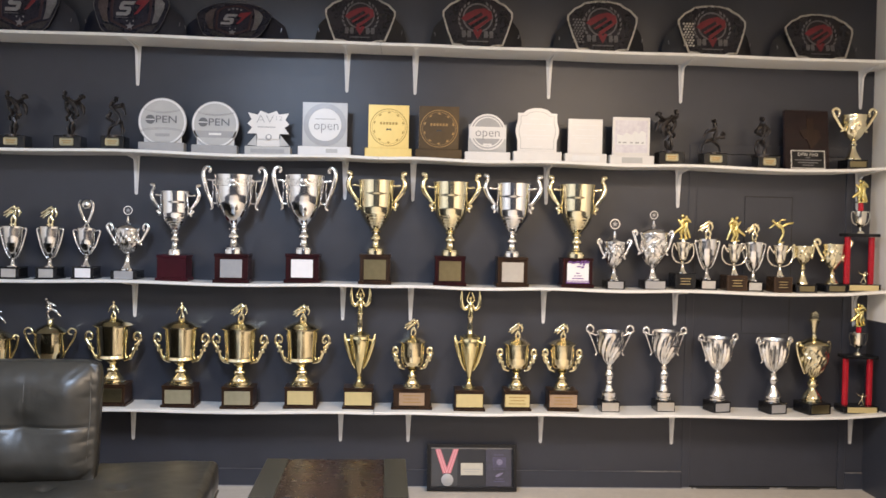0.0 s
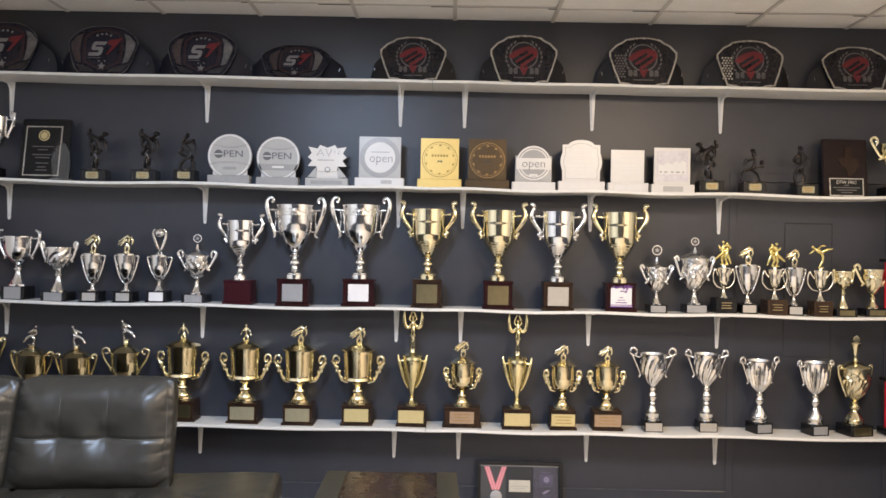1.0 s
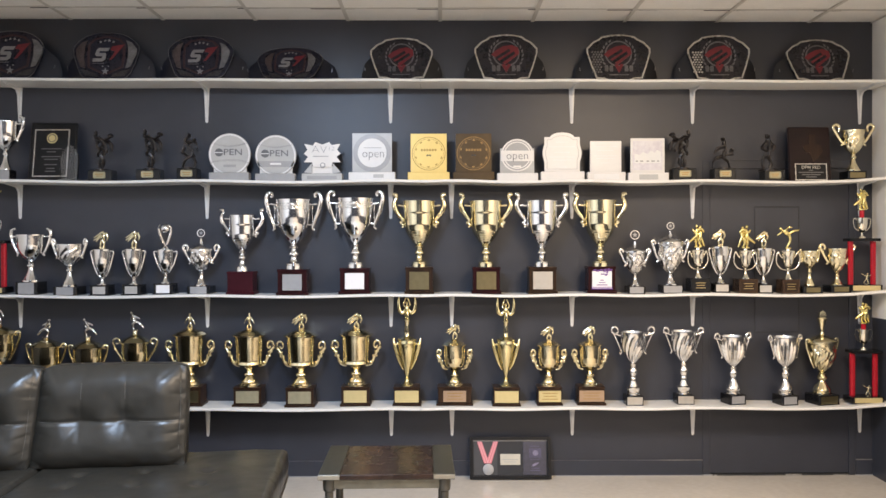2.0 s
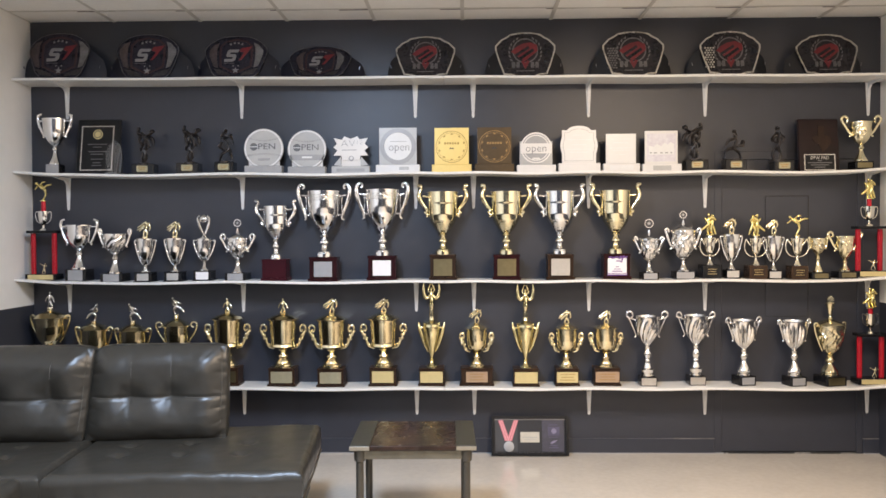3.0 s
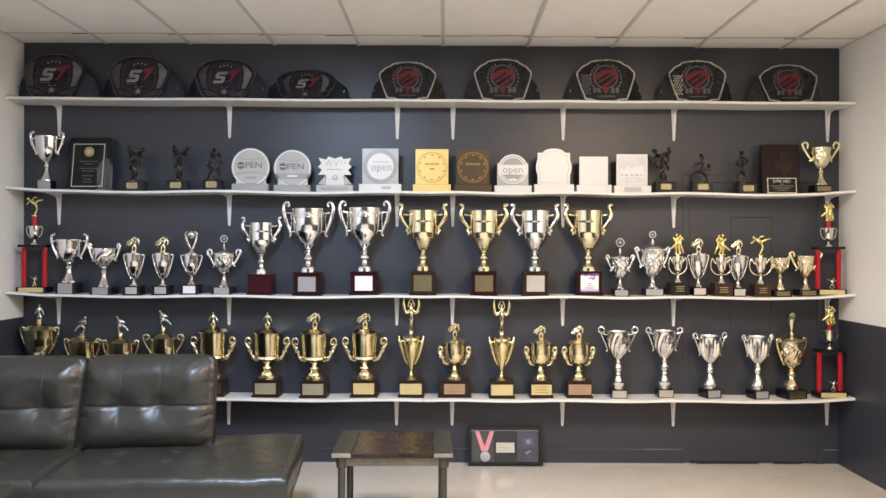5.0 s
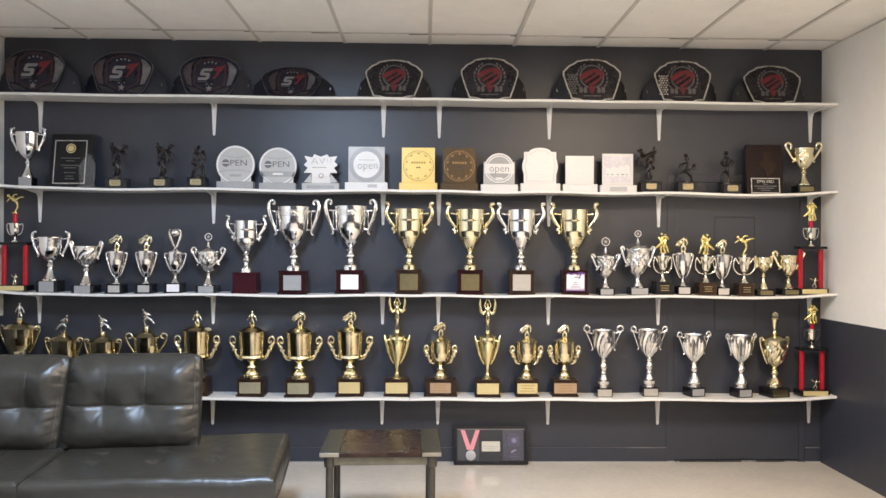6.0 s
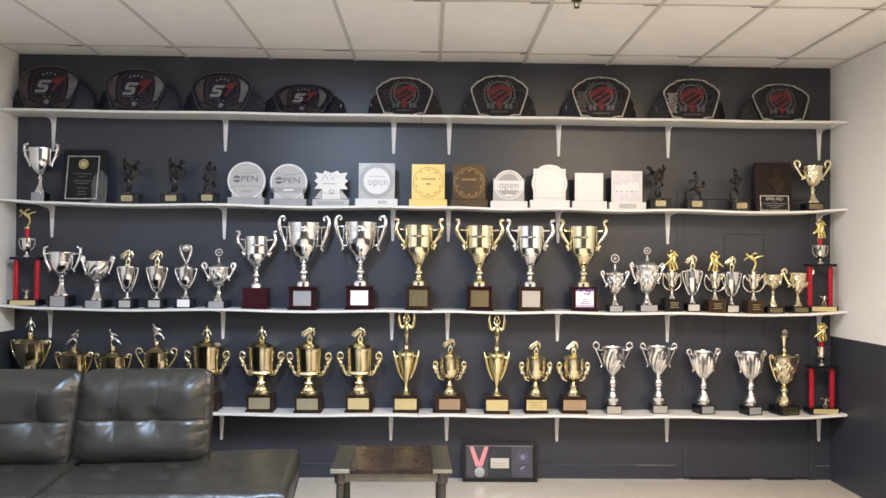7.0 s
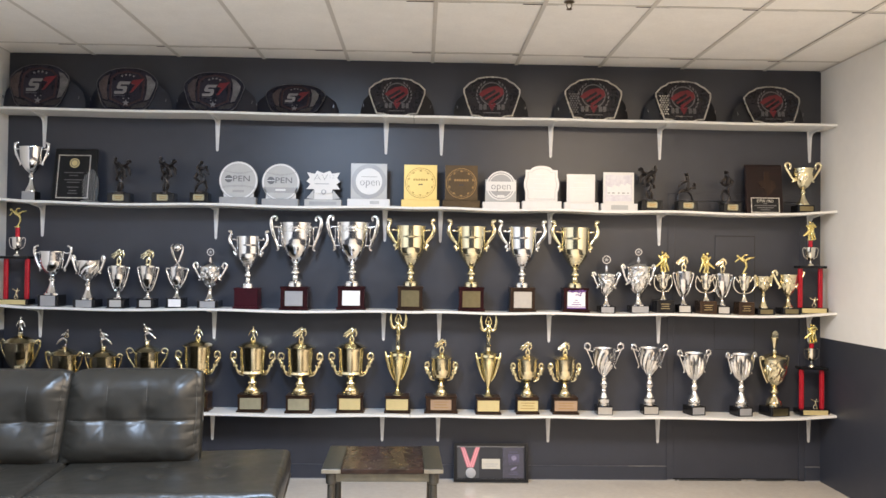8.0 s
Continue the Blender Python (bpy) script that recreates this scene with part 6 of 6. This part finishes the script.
# ---- side table ----
t = root("side_table", -0.167, -1.480, 0, "square side table with dark wood top and pewter metal frame", "table", "", 1.3)
TX, TY, TZ = 0.312, 0.281, 0.495
top = part("tabletop", box(-0.213, 0.213, -TY + 0.004, TY - 0.004, TZ - 0.026, TZ - 0.002, 0.003), M_TABLE_WOOD, t, "dark stained wooden panel")
for s in (-1, 1):
    part("side_board", box(min(s * 0.2135, s * TX), max(s * 0.2135, s * TX), -TY, TY, TZ - 0.026, TZ, 0.003), M_TABLE_BOARD, t, "dark pewter-finished side board")
    part("edge_cap", box(min(s * 0.2135, s * TX), max(s * 0.2135, s * TX), -TY - 0.004, -TY - 0.0005, TZ - 0.022, TZ - 0.002, 0.001), M_TABLE_EDGE, t, "pale worn metal edge")
    part("side_rail", box(s * 0.270 - 0.012, s * 0.270 + 0.012, -0.215, 0.215, TZ - 0.072, TZ - 0.027, 0.004), M_TABLE_METAL, t)
    part("end_rail", box(-0.245, 0.245, s * 0.246 - 0.012, s * 0.246 + 0.012, TZ - 0.072, TZ - 0.027, 0.004), M_TABLE_RAIL, t)
    for q in (-1, 1):
        leg = part("leg", lathe([(0.018, 0.0), (0.0195, 0.003), (0.0195, TZ - 0.085), (0.027, TZ - 0.080), (0.029, TZ - 0.060), (0.029, TZ - 0.027)], 20), M_TABLE_METAL, t, smooth=40)
        leg.location = (s * 0.264, q * 0.243, 0)

# ---- sectional sofa ----
sofa = root("sectional_sofa", -1.855, -2.075, 0, "charcoal leather sectional sofa with tufted back cushions", "sofa", "", 4.7)


def wrinkle(x, y, z, k, seed):
    return noise.fractal(Vector((x * k + seed, y * k, z * k)), 1.0, 2.0, 4)


def seat(name, x0, x1, y0, y1, z0, z1, seed, tufts):
    """A thick upholstered seat with a crowned, dimpled top and soft edges."""
    bm = bmesh.new()
    nx, ny = 120, 72
    top_rows = []
    e = 0.022
    for j in range(ny + 1):
        row = []
        for i in range(nx + 1):
            u, v = i / nx, j / ny
            x, y = x0 + (x1 - x0) * u, y0 + (y1 - y0) * v
            d = min(x - x0, x1 - x, y - y0, y1 - y)
            z = z1 - 0.016 * (1 - min(1, d / e)) ** 2.2 + 0.006 * math.sin(math.pi * u) * math.sin(math.pi * v)
            z += 0.006 * wrinkle(x, y, 0, 2.6, seed) + 0.0006 * noise.noise(Vector((x * 12 + seed, y * 12, 0)))
            z += 0.0022 * noise.noise(Vector((x * 55 + seed, y * 40, 3.0))) * math.exp(-d / 0.03)
            for tx, ty in tufts:
                q = ((x - tx) ** 2 + (y - ty) ** 2) / 0.0012
                z -= 0.026 * math.exp(-q) - 0.004 * math.exp(-q * 0.25)
            row.append(bm.verts.new((x, y, z)))
        top_rows.append(row)
    for a, b in zip(top_rows, top_rows[1:]):
        for i in range(nx):
            bm.faces.new((a[i], a[i + 1], b[i + 1], b[i]))
    rim = top_rows[0] + [r[-1] for r in top_rows[1:]] + top_rows[-1][-2::-1] + [r[0] for r in top_rows[-2:0:-1]]
    cx, cy = (x0 + x1) / 2, (y0 + y1) / 2
    last = rim
    for q, swell in ((0.06, 0.006), (0.3, 0.010), (0.6, 0.010), (0.9, 0.006), (1.0, -0.004)):
        ring = []
        for p in rim:
            z = p.co.z + (z0 - p.co.z) * q
            sx = swell * (1 if p.co.x > cx else -1) if abs(abs(p.co.x - cx) - (x1 - x0) / 2) < 1e-4 else 0
            sy = swell * (1 if p.co.y > cy else -1) if abs(abs(p.co.y - cy) - (y1 - y0) / 2) < 1e-4 else 0
            w = 0.004 * wrinkle(p.co.x, p.co.y, z, 9, seed)
            ring.append(bm.verts.new((p.co.x + sx + (w if sx else 0), p.co.y + sy + (w if sy else 0), z)))
        for i in range(len(rim)):
            j = (i + 1) % len(rim)
            bm.faces.new((last[i], last[j], ring[j], ring[i]))
        last = ring
    bm.faces.new(last)
    return part(name, bm, M_LEATHER, sofa, "", smooth=60)


def back_cushion(x0, x1, y, z0, z1, thick, lean, seed, tufts, seam, skew_l, skew_r):
    """A plump boxed back cushion, pinched along a seam and at its tufts."""
    bm = bmesh.new()
    nx, nz = 96, 72
    w, h = x1 - x0, z1 - z0
    def across(u, v):
        return x0 + u * w + ((1 - u) * skew_l + u * skew_r) * (v - 0.5)
    def front(u, v):
        edge = min(u * w, (1 - u) * w, v * h, (1 - v) * h)
        ex, ez = min(u, 1 - u) * w, min(v, 1 - v) * h
        d = thick * (0.50 + 0.50 * (1 - (1 - min(1, ex / 0.15)) ** 2.4) * (1 - (1 - min(1, ez / 0.11)) ** 2.3))
        d -= 0.008 * math.exp(-((v - seam) * h / 0.010) ** 2) * min(1, edge / 0.05)
        for tu in tufts:
            q = (((u - tu) * w) ** 2 / 0.0064 + ((v - seam) * h) ** 2 / 0.0040)
            d -= 0.036 * math.exp(-q)
            for ang, reach in ((1.9, 0.09), (4.0, 0.12), (5.3, 0.13), (0.5, 0.07), (2.7, 0.06)):
                ang += 0.5 * math.sin(seed + 7 * tu + ang)
                px, pz = (u - tu) * w, (v - seam) * h
                along = px * math.cos(ang) + pz * math.sin(ang)
                off = -px * math.sin(ang) + pz * math.cos(ang)
                if along > 0:
                    d -= 0.0045 * math.exp(-(off / 0.020) ** 2) * math.exp(-(along / reach) ** 2) * min(1, along / 0.04)
            fan = abs((u - tu) * w)
            d -= (0.004 if v > seam else 0.001) * math.exp(-(fan / 0.010) ** 2) * math.exp(-(((v - seam) * h) / 0.16) ** 2)
        d -= 0.004 * math.exp(-(((1 - u) * w - 0.022) / 0.005) ** 2) * min(1, edge / 0.02)
        d += 0.007 * noise.noise(Vector((u * w * 5 + seed, v * h * 5, 0))) + 0.0026 * noise.noise(Vector((u * w * 18 + seed, v * h * 26, 0))) * (0.25 + 2.2 * math.exp(-edge / 0.05))
        # creases fanning in from the sewn ends
        for cv, q in ((0.93, -0.9), (0.80, -0.5), (0.70, -0.2), (0.36, 0.35), (0.22, 0.7), (0.10, 1.0)):
            for cu, sg in ((1.0, -1), (0.0, 1)):
                px = (u - cu) * w * sg
                off = (v - cv) * h + q * px * (0.7 + 0.3 * math.sin(seed + 5 * cv))
                d -= 0.0035 * math.exp(-(off / 0.007) ** 2) * math.exp(-((px - 0.035) / 0.035) ** 2)
        # puckers running in from the upper corners
        for cu, sg in ((1.0, -1), (0.0, 1)):
            px, pz = (u - cu) * w * sg, (1 - v) * h
            d += 0.014 * math.exp(-((px - 0.13) ** 2 + (pz - 0.13) ** 2) / 0.0055) - 0.004 * math.exp(-((px * 0.75 - pz - 0.03) / 0.014) ** 2) * math.exp(-((px - 0.08) / 0.05) ** 2)
        return d
    layers = []
    for sign in (1, 0):
        rows = []
        for j in range(nz + 1):
            row = []
            for i in range(nx + 1):
                u, v = i / nx, j / nz
                edge = min(u, 1 - u) * w
                edgez = min(v, 1 - v) * h
                rx = (0.012 if v > 0.5 else 0.006) * (1 - min(1, edgez / 0.08)) ** 2 * (1 if u < 0.5 else -1) * (abs(u - 0.5) * 2) ** 3
                rz = (0.017 if v > 0.5 else 0.008) * (1 - min(1, edge / 0.10)) ** 2 * (1 if v < 0.5 else -1) * (abs(v - 0.5) * 2) ** 3
                bow = 0.002 * (2 * v - 1) * math.sin(math.pi * u) * abs(2 * v - 1) ** 2
                d = front(u, v) if sign else -thick * 0.30 * (1 - (1 - min(1, min(edge, edgez) / 0.12)) ** 2)
                zz = v * h + rz + bow
                row.append(bm.verts.new((across(u, v) + rx, y - d + zz * math.tan(radians(lean)), z0 + zz)))
            rows.append(row)
        layers.append(rows)
    for k, rows in enumerate(layers):
        for a, b in zip(rows, rows[1:]):
            for i in range(nx):
                bm.faces.new((a[i], a[i + 1], b[i + 1], b[i]))
    loops = []
    for rows in layers:
        loops.append(rows[0] + [r[-1] for r in rows[1:]] + rows[-1][-2::-1] + [r[0] for r in rows[-2:0:-1]])
    n = len(loops[0])
    for i in range(n):
        j = (i + 1) % n
        bm.faces.new((loops[0][i], loops[0][j], loops[1][j], loops[1][i]))
    c = part("back_cushion", bm, M_LEATHER, sofa, "plump tufted leather back cushion", smooth=70)
    for u0, u1 in ((0.03, tufts[0] - 0.08), (tufts[-1] + 0.10, 0.95)):
        pts = []
        for i in range(9):
            u = u0 + (u1 - u0) * i / 8
            zz = seam * h
            pts.append((across(u, seam), y - front(u, seam) - 0.0005 + zz * math.tan(radians(lean)), z0 + zz))
        part("stitching", tube(pts, [0.0011], 5, None, 2), M_STITCH, c, "pale seam stitching")
    for u, v0, v1 in [(tu, 0.68, 0.84) for tu in tufts] + [(0.962, 0.14, 0.86)]:
        pts = []
        for i in range(9):
            v = v0 + (v1 - v0) * i / 8
            pts.append((across(u, v) + 0.002 * math.sin(9 * v + seed), y - front(u, v) + 0.0002 + v * h * math.tan(radians(lean)), z0 + v * h))
        part("stitching", tube(pts, [0.0009], 5, None, 2), M_STITCH, c, "pale upright seam stitching")
    return c


seat("seat_cushion", 0.010, 1.188, 0.0, 0.965, 0.285, 0.432, 2.0, [(0.25, 0.33), (0.55, 0.33), (0.85, 0.33), (0.25, 0.52), (0.55, 0.55), (0.85, 0.55)])
seat("corner_cushion", -1.00, -0.006, -0.012, 0.965, 0.285, 0.436, 7.0, [(-0.30, 0.30), (-0.65, 0.30), (-0.30, 0.52), (-0.65, 0.52)])
seat("chaise_cushion", -1.00, -0.088, -0.85, -0.016, 0.285, 0.434, 5.0, [(-0.30, -0.25), (-0.65, -0.25), (-0.30, -0.55), (-0.65, -0.55)])
part("welt", tube([(0.0, -0.008, 0.289), (0.6, -0.013, 0.288), (1.186, -0.008, 0.289)], [0.005], 6), M_WELT, sofa, "worn leather welt", smooth=60)
part("welt", tube([(1.196, -0.004, 0.289), (1.199, 0.5, 0.288), (1.196, 0.96, 0.289)], [0.005], 6), M_WELT, sofa, "worn leather welt", smooth=60)
part("base_frame", box(0.030, 1.135, 0.035, 0.940, 0.06, 0.284, 0.01), M_LEATHER, sofa, "recessed leather base")
part("chaise_base", box(-0.97, -0.11, -0.82, 0.940, 0.06, 0.284, 0.01), M_LEATHER, sofa, "recessed leather base")
part("back_rest", box(-1.0, 0.60, 0.82, 0.965, 0.433, 0.74, 0.03, None, 3), M_LEATHER, sofa, "low leather back rest")
back_cushion(-0.025, 0.714, 0.735, 0.428, 0.934, 0.135, 9, 3.0, (0.31, 0.60), 0.46, 0.042, 0.0)
back_cushion(-0.740, -0.018, 0.715, 0.424, 0.934, 0.140, 9, 11.0, (0.32, 0.73), 0.46, 0.0, 0.046)
for x, y in ((1.08, 0.10), (1.08, 0.88), (0.10, 0.88), (-0.92, -0.75), (-0.10, -0.75), (-0.92, 0.88)):
    part("foot", lathe([(0.022, 0.0), (0.028, 0.06)], 14), M_FRAME, sofa, "short black foot", smooth=40).location = (x, y, 0)
